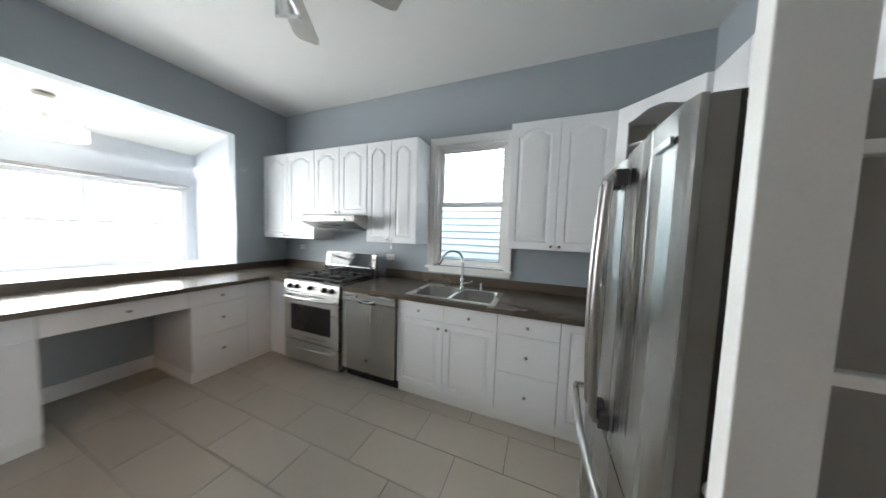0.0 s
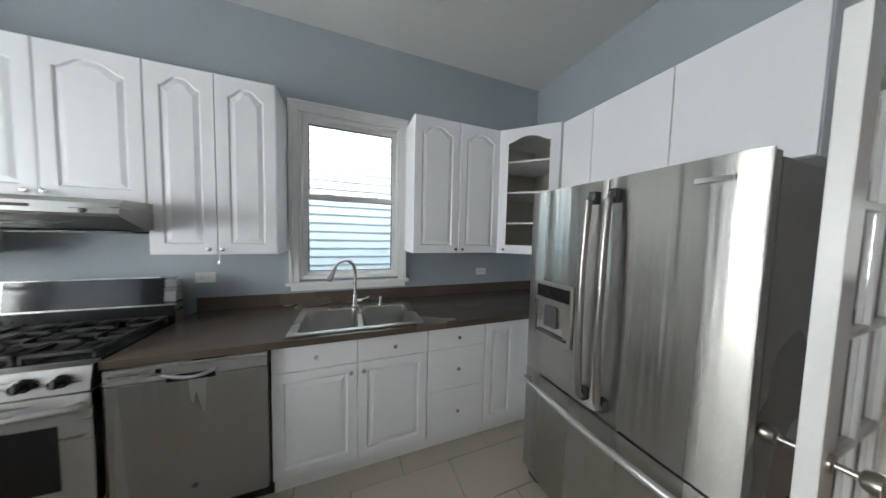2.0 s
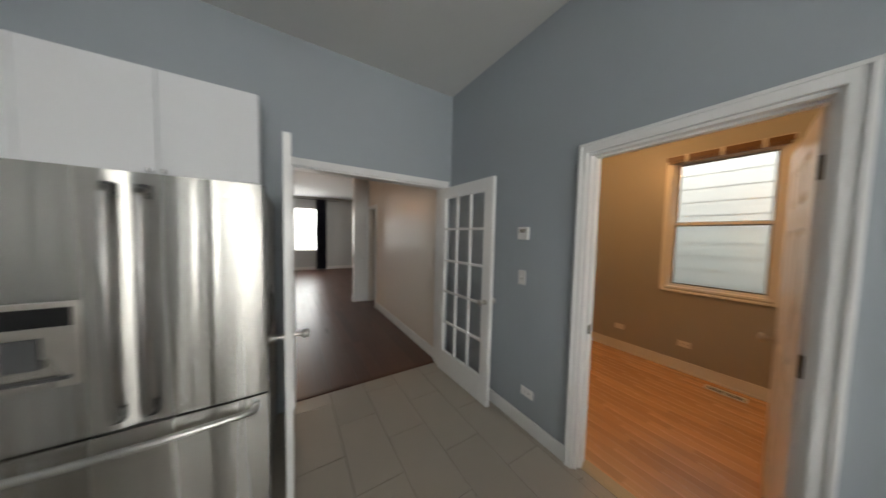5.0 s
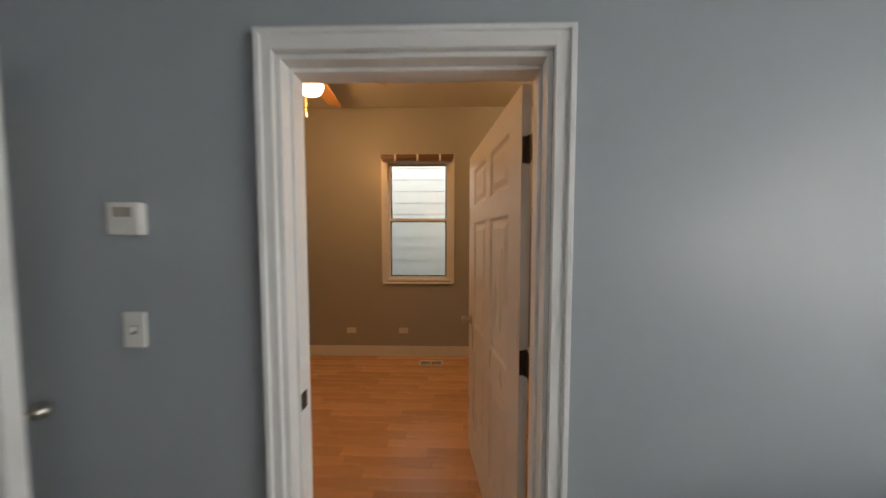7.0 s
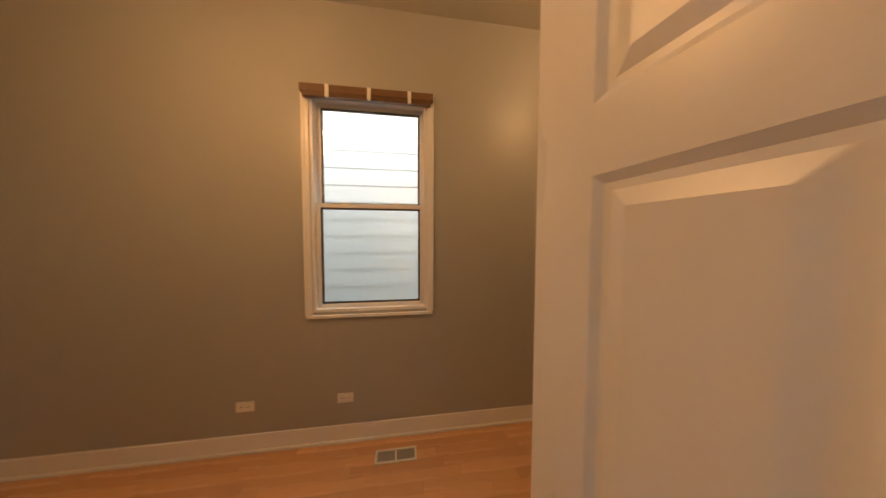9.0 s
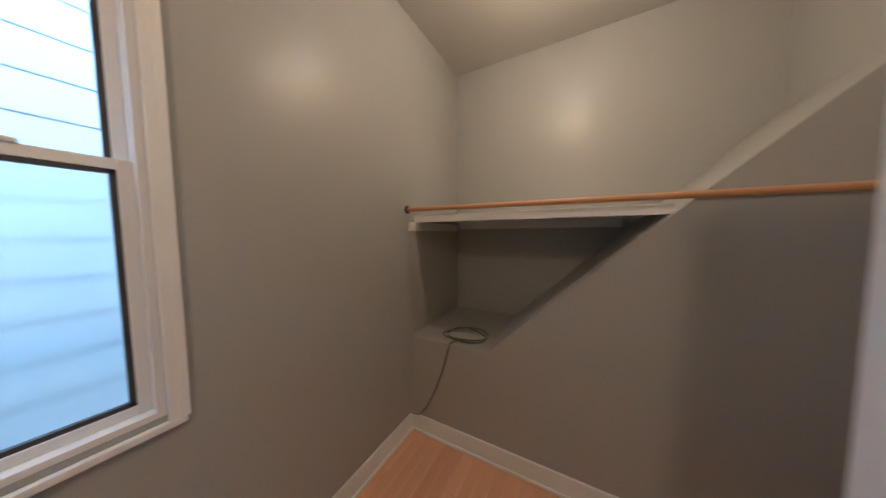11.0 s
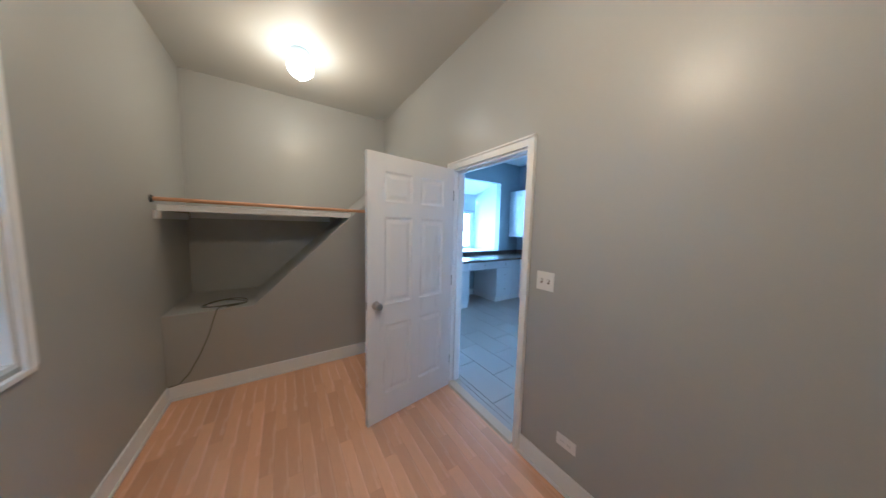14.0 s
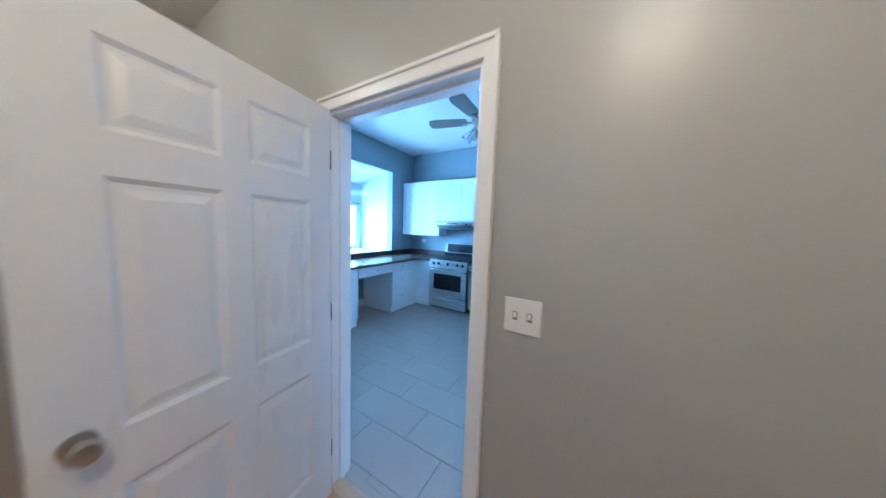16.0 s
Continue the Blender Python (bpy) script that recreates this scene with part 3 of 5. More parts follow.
structure("trim_strike", boxes((-0.6725, -0.6705, SOUTH - 0.074, SOUTH - 0.042, 0.905, 0.965), bevel=0.0006), HINGE, "dark bronze strike plate on the door jamb")


# French doors
def french_leaf(name, at, turn, label, W):
    """A fifteen-pane glazed door; its leaf runs along its own x from the hinge."""
    H, D = 2.02, 0.038
    d = thing(name, at, label, kind="structure", turn=turn)
    stile, top, low, bar = 0.105, 0.115, 0.235, 0.022
    part("stile", boxes((0, stile, -D, 0, 0, H), bevel=0.003), TRIM, d)
    part("stile", boxes((W - stile, W, -D, 0, 0, H), bevel=0.003), TRIM, d)
    part("rail", boxes((stile, W - stile, -D, 0, 0, low), bevel=0.003), TRIM, d)
    part("rail", boxes((stile, W - stile, -D, 0, H - top, H), bevel=0.003), TRIM, d)
    a0, a1, z0, z1 = stile, W - stile, low, H - top
    pw, ph = (a1 - a0 - 2 * bar) / 3, (z1 - z0 - 4 * bar) / 5
    for i in (1, 2):
        x = a0 + i * pw + (i - 1) * bar
        part("glazing_bar", boxes((x, x + bar, -D + 0.005, -0.005, z0, z1), bevel=0.004), TRIM, d)
    for j in range(1, 5):
        z = z0 + j * ph + (j - 1) * bar
        for i in range(3):
            x = a0 + i * (pw + bar)
            part("glazing_bar", boxes((x, x + pw, -D + 0.006, -0.006, z, z + bar), bevel=0.004), TRIM, d)
    for i in range(3):
        for j in range(5):
            x, z = a0 + i * (pw + bar), z0 + j * (ph + bar)
            p = part("pane", boxes((x, x + pw, -D / 2 - 0.002, -D / 2 + 0.002, z, z + ph)), GLASS, d)
            p.visible_shadow = False
    for s, y in ((1, 0.0), (-1, -D)):
        h = part("door_handle", lathe([(0.024, y), (0.024, y + s * 0.006), (0.009, y + s * 0.009), (0.009, y + s * 0.045), (0.002, y + s * 0.046)], (W - 0.055, 0, 0.93), "y", 18), NICKEL, d, "satin nickel knob on a round rose", True)
        part("egg_knob", lathe([(0.010, y + s * 0.040), (0.020, y + s * 0.044), (0.027, y + s * 0.056), (0.026, y + s * 0.068), (0.016, y + s * 0.078), (0.004, y + s * 0.081)], (W - 0.055, 0, 0.93), "y", 20), NICKEL, h, "", True)
    for z in (0.24, 1.02, 1.80):
        part("hinge", rods(((-0.004, 0.004, z - 0.045), (-0.004, 0.004, z + 0.045), 0.006), n=10), NICKEL, d)
    return d


french_leaf("door_2", (EAST - 0.015, 0.668, 0.012), 180.2, "white fifteen-pane French door folded open beside the fridge", 0.845)
french_leaf("door_3", (EAST - 0.015, -0.790, 0.012), 182.0, "white fifteen-pane French door folded open along the wall", 0.815)
structure("trim_double_door", boxes((EAST - 0.010, EAST, 0.66, 0.667, 0, 2.07), (EAST - 0.018, EAST, -0.86, -0.80, 0, 2.13), (EAST - 0.018, EAST, -0.80, 0.675, 2.07, 2.13), (EAST, EAST + T, 0.645, 0.66, 0, 2.07), (EAST, EAST + T, -0.80, -0.785, 0, 2.07), (EAST, EAST + T, -0.785, 0.645, 2.055, 2.07), (EAST + T, EAST + T + 0.018, 0.66, 0.72, 0, 2.13), (EAST + T, EAST + T + 0.018, LS + 0.002, -0.80, 0, 2.13), (EAST + T, EAST + T + 0.018, -0.80, 0.66, 2.07, 2.13), bevel=0.002), TRIM, "white casing and jamb of the double doorway")
structure("trim_reducer", prism([(LX0 - 0.04, 0.0), (LX0 + 0.005, 0.0), (LX0 + 0.003, 0.009), (LX0 - 0.03, 0.007)], -0.785, 0.645, "y"), CHERRY, "dark strip between tiles and wooden boards")

# ---------------------------------------------------------------- kitchen cabinets
NF = (0, -1, 0)
YB, YU = 1.98, 2.385    # fronts of base and wall cabinets


def upper_unit(x0, x1, z0, z1, label):
    """A wall cabinet on the north wall with two arched raised-panel doors."""
    c = thing("wall_cabinet", ((x0 + x1) / 2, NORTH, z0), label, "cabinet", "kitchen wall cabinets")
    part("body", boxes((x0, x1, YU + 0.021, NORTH - 0.001, z0, z1), bevel=0.001), CABINET, c)
    half = (x1 - x0) / 2
    for i in range(2):
        w = half - 0.003
        a = x0 + i * half + 0.0015
        d = part("door", panel_door((a, YU + 0.02, z0 + 0.002), (1, 0, 0), NF, w, z1 - z0 - 0.004, arch=0.055, rail=0.064), CABINET, c, "white arched raised-panel door")
        knob((a + (w - 0.03 if i == 0 else 0.03), YU, z0 + 0.035), NF, d)
    return c


upper_unit(-3.845, -2.905, 1.325, 2.42, "white high-gloss wall cabinet with two arched doors, beside the hood")
upper_unit(-2.903, -2.105, 1.625, 2.42, "white short wall cabinet above the range hood")
upper_unit(-2.103, -1.475, 1.33, 2.42, "white wall cabinet with two arched doors, beside the window")
upper_unit(-0.555, 0.235, 1.335, 2.425, "white wall cabinet with two arched doors, next to the corner")

# glazed corner cabinet
cc = thing("corner_cabinet", (0.60, 2.4, 1.33), "white diagonal corner cabinet with an arched glass door and shelves", "cabinet")
outline = [(0.236, NORTH - 0.002), (0.236, 2.40), (0.585, 2.05), (EAST - 0.002, 2.05), (EAST - 0.002, NORTH - 0.002)]
for nm, za, zb in (("bottom", 1.335, 1.353), ("top", 2.407, 2.425)):
    part(nm, prism(outline, za, zb, "z"), CABINET, cc)
inner = [(0.256, NORTH - 0.012), (0.256, 2.41), (0.595, 2.07), (EAST - 0.012, 2.07), (EAST - 0.012, NORTH - 0.012)]
for z in (1.60, 1.87, 2.14):
    part("shelf", prism(inner, z, z + 0.016, "z"), CABINET, cc, "white shelf")
part("side", boxes((0.236, 0.252, 2.40, NORTH - 0.002, 1.353, 2.407)), CABINET, cc)
part("side", boxes((0.585, EAST - 0.002, 2.05, 2.066, 1.353, 2.407)), CABINET, cc)
part("back", boxes((0.252, EAST - 0.012, NORTH - 0.010, NORTH - 0.002, 1.353, 2.407), (EAST - 0.010, EAST - 0.002, 2.066, NORTH - 0.010, 1.353, 2.407)), CABINET_INSIDE, cc, "beige cabinet lining")
part("lining", boxes((0.2525, 0.256, 2.405, NORTH - 0.011, 1.354, 2.406), (0.60, EAST - 0.013, 2.0665, 2.0695, 1.354, 2.406)), CABINET_INSIDE, cc, "beige cabinet lining")
dv = Vector((0.585 - 0.236, 2.05 - 2.40, 0))
wv = Vector((dv.y, -dv.x, 0)).normalized()
ca = Vector((0.236, 2.40, 1.337)) + dv.normalized() * 0.004
gd = part("door", panel_door(ca, dv, wv, dv.length - 0.008, 1.086, rail=0.075, arch=0.05, opening=True), CABINET, cc, "white arched frame door")
bm = bmesh.new()
du = dv.normalized()
g0 = [ca + du * s + wv * 0.008 + Vector((0, 0, z)) for s, z in ((0.07, 0.07), (dv.length - 0.078, 0.07), (dv.length - 0.078, 1.016), (0.07, 1.016))]
f = [bm.verts.new(p) for p in g0] + [bm.verts.new(p + wv * 0.003) for p in g0]
for q in ((0, 1, 2, 3), (4, 5, 6, 7), (0, 1, 5, 4), (1, 2, 6, 5), (2, 3, 7, 6), (3, 0, 4, 7)):
    bm.faces.new([f[i] for i in q])
pane = part("pane", bm, GLASS, gd, "clear glass")
pane.visible_shadow = False
part("knob", lathe([(0.006, 0), (0.0045, -0.03), (0.0135, -0.036), (0.006, -0.044)], tuple(ca + du * 0.035 + wv * 0.012 + Vector((0, 0, 0.035))), "y", 12), CHROME, gd, "small chrome knob", True)

# cabinets above and beside the fridge
XF = 0.60
nb = thing("narrow_wall_cabinet", (0.75, 1.91, 1.335), "white narrow wall cabinet between corner and fridge", "cabinet")
part("body", boxes((XF + 0.021, EAST - 0.001, 1.786, 2.048, 1.335, 2.425), bevel=0.001), CABINET, nb)
d = part("door", boxes((XF, XF + 0.02, 1.787, 2.046, 1.337, 2.423), bevel=0.003), CABINET, nb, "plain white slab door")
knob((XF, 2.02, 1.37), (-1, 0, 0), d)
ov = thing("over_fridge_cabinet", (0.75, 1.315, 1.82), "white cabinet with two plain doors above the fridge", "cabinet")
part("body", boxes((XF + 0.021, EAST - 0.001, 0.847, 1.784, 1.82, 2.425), bevel=0.001), CABINET, ov)
for a, b, kx in ((1.317, 1.782, 1.345), (0.849, 1.312, 1.285)):
    d = part("door", boxes((XF, XF + 0.02, a, b, 1.822, 2.423), bevel=0.003), CABINET, ov, "plain white slab door")
    knob((XF, kx, 1.85), (-1, 0, 0), d)


def base_unit(name, x0, x1, fronts, label):
    """A floor cabinet on the north wall. fronts: (x0, x1, z0, z1, kind, knob_x)."""
    c = thing(name, ((x0 + x1) / 2, 2.35, 0), label, "cabinet", "kitchen floor cabinets")
    part("body", boxes((x0, x1, YB + 0.021, NORTH - 0.001, 0.10, 0.70 if name == "sink_cabinet" else 0.864), bevel=0.001), CABINET, c)
    part("toe_board", boxes((x0, x1, YB + 0.045, YB + 0.06, 0.0, 0.10)), TRIM, c, "white toe board")
    for a, b, za, zb, kind, kx, kz in fronts:
        if kind == "door":
            d = part("door", panel_door((a + 0.0015, YB + 0.02, za), (1, 0, 0), NF, b - a - 0.003, zb - za), CABINET, c, "white raised-panel door")
        else:
            d = part("drawer_front", boxes((a + 0.0015, b - 0.0015, YB, YB + 0.02, za, zb), bevel=0.003), CABINET, c, "white slab drawer front")
        if kx is not None:
            knob((kx, YB, kz), NF, d)
    return c


base_unit("sink_cabinet", -1.42, -0.542, [(-1.42, -0.98, 0.715, 0.858, "drawer", -1.20, 0.79), (-0.98, -0.542, 0.715, 0.858, "drawer", -0.76, 0.79), (-1.42, -0.98, 0.105, 0.712, "door", -1.015, 0.665), (-0.98, -0.542, 0.105, 0.712, "door", -0.945, 0.665)], "white sink cabinet with two drawers fronts and two panelled doors")
base_unit("drawer_cabinet", -0.540, -0.106, [(-0.54, -0.106, 0.715, 0.858, "drawer", -0.323, 0.79), (-0.54, -0.106, 0.425, 0.712, "drawer", -0.323, 0.57), (-0.54, -0.106, 0.105, 0.422, "drawer", -0.323, 0.27)], "white cabinet with three drawers and chrome knobs")
base_unit("corner_base_cabinet", -0.104, 0.345, [(-0.104, 0.17, 0.105, 0.858, "door", None, 0)], "white corner floor cabinet with a narrow panelled door")
rt = thing("return_base_cabinet", (0.6, 1.87, 0), "plain white floor cabinet between corner and fridge", "cabinet", "kitchen floor cabinets")
part("body", boxes((0.347, EAST - 0.001, 1.76, YB + 0.02, 0.10, 0.864), bevel=0.002), CABINET, rt)
part("toe_board", boxes((0.39, 0.405, 1.76, YB + 0.02, 0, 0.10)), TRIM, rt)

# worktops
SX0, SX1, SY0, SY1 = -1.34, -0.58, 2.005, 2.52


def worktop_slab():
    """One slab with the sink's cut-out, turning the corner to the fridge."""
    xs, ys = [-2.038, SX0, SX1, 0.32, EAST - 0.001], [1.755, YB - 0.03, SY0, SY1, NORTH - 0.001]
    solid = {(i, j) for i in range(4) for j in range(4) if (j > 0 or i == 3) and (i, j) != (1, 2)}
    bm = bmesh.new()
    at = {}

    def v(i, j, z):
        if (i, j, z) not in at:
            at[i, j, z] = bm.verts.new((xs[i], ys[j], z))
        return at[i, j, z]
    lo, hi = 0.866, 0.905
    for i, j in solid:
        for z in (lo, hi):
            bm.faces.new((v(i, j, z), v(i + 1, j, z), v(i + 1, j + 1, z), v(i, j + 1, z)))
        for ni, nj, a, b in ((i - 1, j, (i, j), (i, j + 1)), (i + 1, j, (i + 1, j), (i + 1, j + 1)), (i, j - 1, (i, j), (i + 1, j)), (i, j + 1, (i, j + 1), (i + 1, j + 1))):
            if (ni, nj) not in solid:
                bm.faces.new((v(*a, lo), v(*b, lo), v(*b, hi), v(*a, hi)))
    return bm


cw = thing("worktop", (-0.6, 2.3, 0.865), "dark brown laminate worktop with a low backsplash", "worktop")
part("slab", worktop_slab(), COUNTER, cw)
part("backsplash", boxes((-2.038, EAST - 0.022, NORTH - 0.021, NORTH - 0.001, 0.905, 0.995), (EAST - 0.021, EAST - 0.001, 1.755, NORTH - 0.001, 0.905, 0.995), bevel=0.002), COUNTER, cw)
cw2 = thing("desk_worktop", (-3.4, 1.0, 0.865), "dark brown laminate worktop running along the bay as a desk", "worktop")
part("slab", boxes((WEST + 0.001, -3.085, -0.35, 1.95, 0.866, 0.905), (WEST + 0.001, -2.802, 1.95, NORTH - 0.001, 0.866, 0.905)), COUNTER, cw2)
part("backsplash", boxes((WEST + 0.001, WEST + 0.021, -0.35, NORTH - 0.021, 0.905, 0.985), (WEST + 0.001, -2.802, NORTH - 0.021, NORTH - 0.001, 0.905, 0.995), bevel=0.002), COUNTER, cw2)

# desk side cabinets
XD = -3.125


def desk_unit(name, y0, y1, fronts, label):
    c = thing(name, (-3.4, (y0 + y1) / 2, 0), label, "cabinet", "desk cabinets")
    part("body", boxes((WEST + 0.02, XD - 0.021, y0, y1, 0.10, 0.864), bevel=0.001), CABINET, c)
    part("toe_board", boxes((WEST + 0.02, XD - 0.03, y0 + 0.002, y1 - 0.002, 0.0, 0.10)), TRIM, c)
    for a, b, za, zb in fronts:
        d = part("drawer_front", boxes((XD - 0.02, XD, a + 0.0015, b - 0.0015, za, zb), bevel=0.003), CABINET, c, "white slab drawer front")
        knob((XD, (a + b) / 2, (za + zb) / 2), (1, 0, 0), d)
    return c


desk_unit("desk_drawer_cabinet", 1.30, 1.75, [(1.30, 1.75, 0.715, 0.858), (1.30, 1.75, 0.425, 0.712), (1.30, 1.75, 0.105, 0.422)], "white three-drawer cabinet under the desk worktop")
ck = thing("corner_filler_cabinet", (-3.3, 2.2, 0), "plain white corner floor cabinet beside the range", "cabinet")
part("body", boxes((WEST + 0.02, XD - 0.001, 1.752, NORTH - 0.001, 0.10, 0.864), (XD - 0.001, -2.806, YB + 0.005, NORTH - 0.001, 0.10, 0.864), bevel=0.001), CABINET, ck)
part("toe_board", boxes((WEST + 0.02, XD - 0.03, 1.752, NORTH - 0.001, 0.0, 0.10), (XD - 0.03, -2.806, YB + 0.035, NORTH - 0.001, 0.0, 0.10)), TRIM, ck)
desk_unit("desk_end_cabinet", -0.33, 0.58, [(-0.33, 0.58, 0.105, 0.712)], "white cabinet closing the end of the desk")
ap = thing("knee_space_cabinet", (-3.4, 0.94, 0.70), "white shallow drawer cabinet across the knee space of the desk", "cabinet")
part("body", boxes((WEST + 0.05, XD - 0.021, 0.582, 1.298, 0.73, 0.864)), CABINET, ap)
d = part("drawer_front", boxes((XD - 0.02, XD, 0.584, 1.296, 0.715, 0.858), bevel=0.003), CABINET, ap)
knob((XD, 0.94, 0.79), (1, 0, 0), d)

# ---------------------------------------------------------------- sink and tap
sk = thing("sink", ((SX0 + SX1) / 2, 2.27, 0.905), "stainless steel double-bowl drop-in sink", "sink")
bm = bmesh.new()
xm = (SX0 + SX1) / 2
add_box(bm, SX0 - 0.015, SX1 + 0.015, SY0 - 0.015, SY0 + 0.025, 0.906, 0.913, 0.003)
add_box(bm, SX0 - 0.015, SX1 + 0.015, SY1 - 0.075, SY1 + 0.015, 0.906, 0.913, 0.003)
add_box(bm, SX0 - 0.015, SX0 + 0.03, SY0 + 0.025, SY1 - 0.075, 0.906, 0.913, 0.003)
add_box(bm, SX1 - 0.03, SX1 + 0.015, SY0 + 0.025, SY1 - 0.075, 0.906, 0.913, 0.003)
add_box(bm, xm - 0.015, xm + 0.015, SY0 + 0.025, SY1 - 0.075, 0.900, 0.912, 0.003)
part("rim", bm, NICKEL, sk)


def bowl(x0, x1, y0, y1):
    bm = bmesh.new()
    rings = []
    n = 8
    for inset, z, rad in ((0, 0.909, 0.05), (0.004, 0.905, 0.05), (0.012, 0.76, 0.055), (0.03, 0.735, 0.06), (0.08, 0.73, 0.05)):
        pts = []
        for cx, cy, a0 in ((x1 - inset - rad, y1 - inset - rad, 0), (x0 + inset + rad, y1 - inset - rad, 90), (x0 + inset + rad, y0 + inset + rad, 180), (x1 - inset - rad, y0 + inset + rad, 270)):
            for k in range(n):
                a = radians(a0 + 90 * k / (n - 1))
                pts.append(bm.verts.new((cx + rad * math.cos(a), cy + rad * math.sin(a), z)))
        rings.append(pts)
    for p, q in zip(rings, rings[1:]):
        for i in range(len(p)):
            bm.faces.new((p[i], p[(i + 1) % len(p)], q[(i + 1) % len(p)], q[i]))
    bm.faces.new(rings[-1])
    return bm


for a, b in ((SX0 + 0.028, xm - 0.014), (xm + 0.014, SX1 - 0.028)):
    bo = part("bowl", bowl(a, b, SY0 + 0.024, SY1 - 0.074), SINK_STEEL, sk, "deep steel bowl", True)
    part("drain", lathe([(0.045, 0.732), (0.042, 0.735), (0.03, 0.7325), (0.012, 0.7335)], ((a + b) / 2, (SY0 + SY1) / 2 - 0.02, 0), "z", 20), CHROME, bo, "chrome drain strainer", True)
TX, TY = -0.985, 2.49
fa = thing("tap", (TX, TY, 0.913), "tall chrome gooseneck pull-down kitchen tap", "tap")
part("base", lathe([(0.030, 0.913), (0.030, 0.919), (0.022, 0.925), (0.019, 0.99), (0.017, 1.0)], (TX, TY, 0), "z", 20), CHROME, fa, smooth=True)
arc = [(TX, TY, 1.0), (TX, TY, 1.17)] + [(TX - 0.075 * (1 - math.cos(a)), TY - 0.10 * (1 - math.cos(a)), 1.17 + 0.115 * math.sin(a)) for a in (math.pi * k / 12 for k in range(1, 11))]
part("spout", tube(arc, 0.0125, 12), CHROME, fa, smooth=True)
e0, e1 = Vector(arc[-2]), Vector(arc[-1])
part("spray_head", rods((e1, e1 + (e1 - e0).normalized() * 0.085, 0.0155, 0.019), n=16), CHROME, fa, smooth=True)
lv = part("lever_body", rods(((TX + 0.015, TY, 0.955), (TX + 0.05, TY, 0.958), 0.012), n=14), CHROME, fa)
part("lever", tube([(TX + 0.045, TY, 0.958), (TX + 0.075, TY - 0.005, 0.968), (TX + 0.105, TY - 0.012, 0.985)], 0.006), CHROME, lv)
sp = thing("soap_dispenser", (-0.79, 2.49, 0.913), "small chrome soap dispenser beside the tap", "dispenser")
part("body", lathe([(0.017, 0.913), (0.017, 0.918), (0.011, 0.922), (0.010, 0.955), (0.013, 0.957), (0.012, 0.972)], (-0.79, 2.49, 0), "z", 16), CHROME, sp, smooth=True)
part("nozzle", rods(((-0.79, 2.49, 0.966), (-0.79, 2.44, 0.962), 0.005), n=10), CHROME, sp)

# ---------------------------------------------------------------- dishwasher
dw = thing("dishwasher", (-1.73, 2.3, 0), "stainless steel dishwasher with a pocket handle", "dishwasher")
part("body", boxes((-2.028, -1.428, YB + 0.02, NORTH - 0.03, 0.10, 0.862)), GASKET, dw)
part("toe_panel", boxes((-2.028, -1.428, YB + 0.05, YB + 0.07, 0.0, 0.10)), BLACK, dw)
dd = part("door", boxes((-2.028, -1.428, YB - 0.03, YB + 0.02, 0.115, 0.785), bevel=0.006), STEEL_V, dw)
pt = part("control_panel", boxes((-2.028, -1.428, YB - 0.032, YB + 0.02, 0.788, 0.860), bevel=0.006), STEEL_H, dw)
part("pocket", boxes((-1.82, -1.64, YB - 0.0345, YB - 0.031, 0.772, 0.806), bevel=0.001), BLACK, dd, "dark recess behind the handle")
hb = [(-1.83 + 0.2 * k / 10, YB - 0.040, 0.812 - 0.024 * math.sin(math.pi * k / 10)) for k in range(11)]
part("handle", tube(hb, 0.009, 10), CHROME, dd, "curved pocket handle", True)
part("badge", boxes((-1.855, -1.835, YB - 0.0335, YB - 0.0322, 0.822, 0.842)), BLACK, pt, "small dark emblem")
for k in range(6):
    part("vent_slot", boxes((-2.01 + 0.017 * k, -1.998 + 0.017 * k, YB - 0.0335, YB - 0.0322, 0.826, 0.830)), SLOT, pt)
part("emblem", lathe([(0.012, YB - 0.0305), (0.012, YB - 0.0325), (0.002, YB - 0.033)], (-1.73, 0, 0.235), "y", 16), GASKET, dd, "round dark emblem", True)

# ---------------------------------------------------------------- range
RX0, RX1, RY = -2.797, -2.045, 1.925
rg = thing("range", (-2.42, 2.3, 0), "stainless steel gas range with cast-iron grates", "range")
part("body", boxes((RX0, RX1, RY + 0.05, 2.56, 0.03, 0.895)), GASKET, rg)
for fx in (RX0 + 0.05, RX1 - 0.05):
    part("foot", rods(((fx, RY + 0.12, 0), (fx, RY + 0.12, 0.03), 0.018)), BLACK, rg)
part("cooktop", boxes((RX0, RX1, RY + 0.05, 2.50, 0.896, 0.912), bevel=0.004), BLACK, rg, "black enamel cooktop")
pnl = part("control_panel", prism([(RY + 0.05, 0.80), (RY - 0.005, 0.80), (RY + 0.012, 0.902), (RY + 0.05, 0.912)], RX0, RX1, "x"), STEEL_H, rg)
for i, kx in enumerate((0.09, 0.19, 0.38, 0.57, 0.67)):
    kn = part("burner_knob", lathe([(0.027, RY + 0.004), (0.027, RY - 0.006), (0.021, RY - 0.009), (0.018, RY - 0.032), (0.006, RY - 0.034)], (RX0 + kx, 0, 0.852), "y", 20), BLACK, pnl, "black burner knob", True)
    part("grip", boxes((RX0 + kx - 0.004, RX0 + kx + 0.004, RY - 0.037, RY - 0.03, 0.836, 0.868)), STEEL_H, kn)
od = part("oven_door", boxes((RX0 + 0.003, RX1 - 0.003, RY, RY + 0.05, 0.285, 0.79), bevel=0.006), STEEL_H, rg)
part("oven_window", boxes((RX0 + 0.10, RX1 - 0.10, RY - 0.003, RY + 0.002, 0.385, 0.665), bevel=0.0015), OVEN_GLASS, od, "dark oven glass")


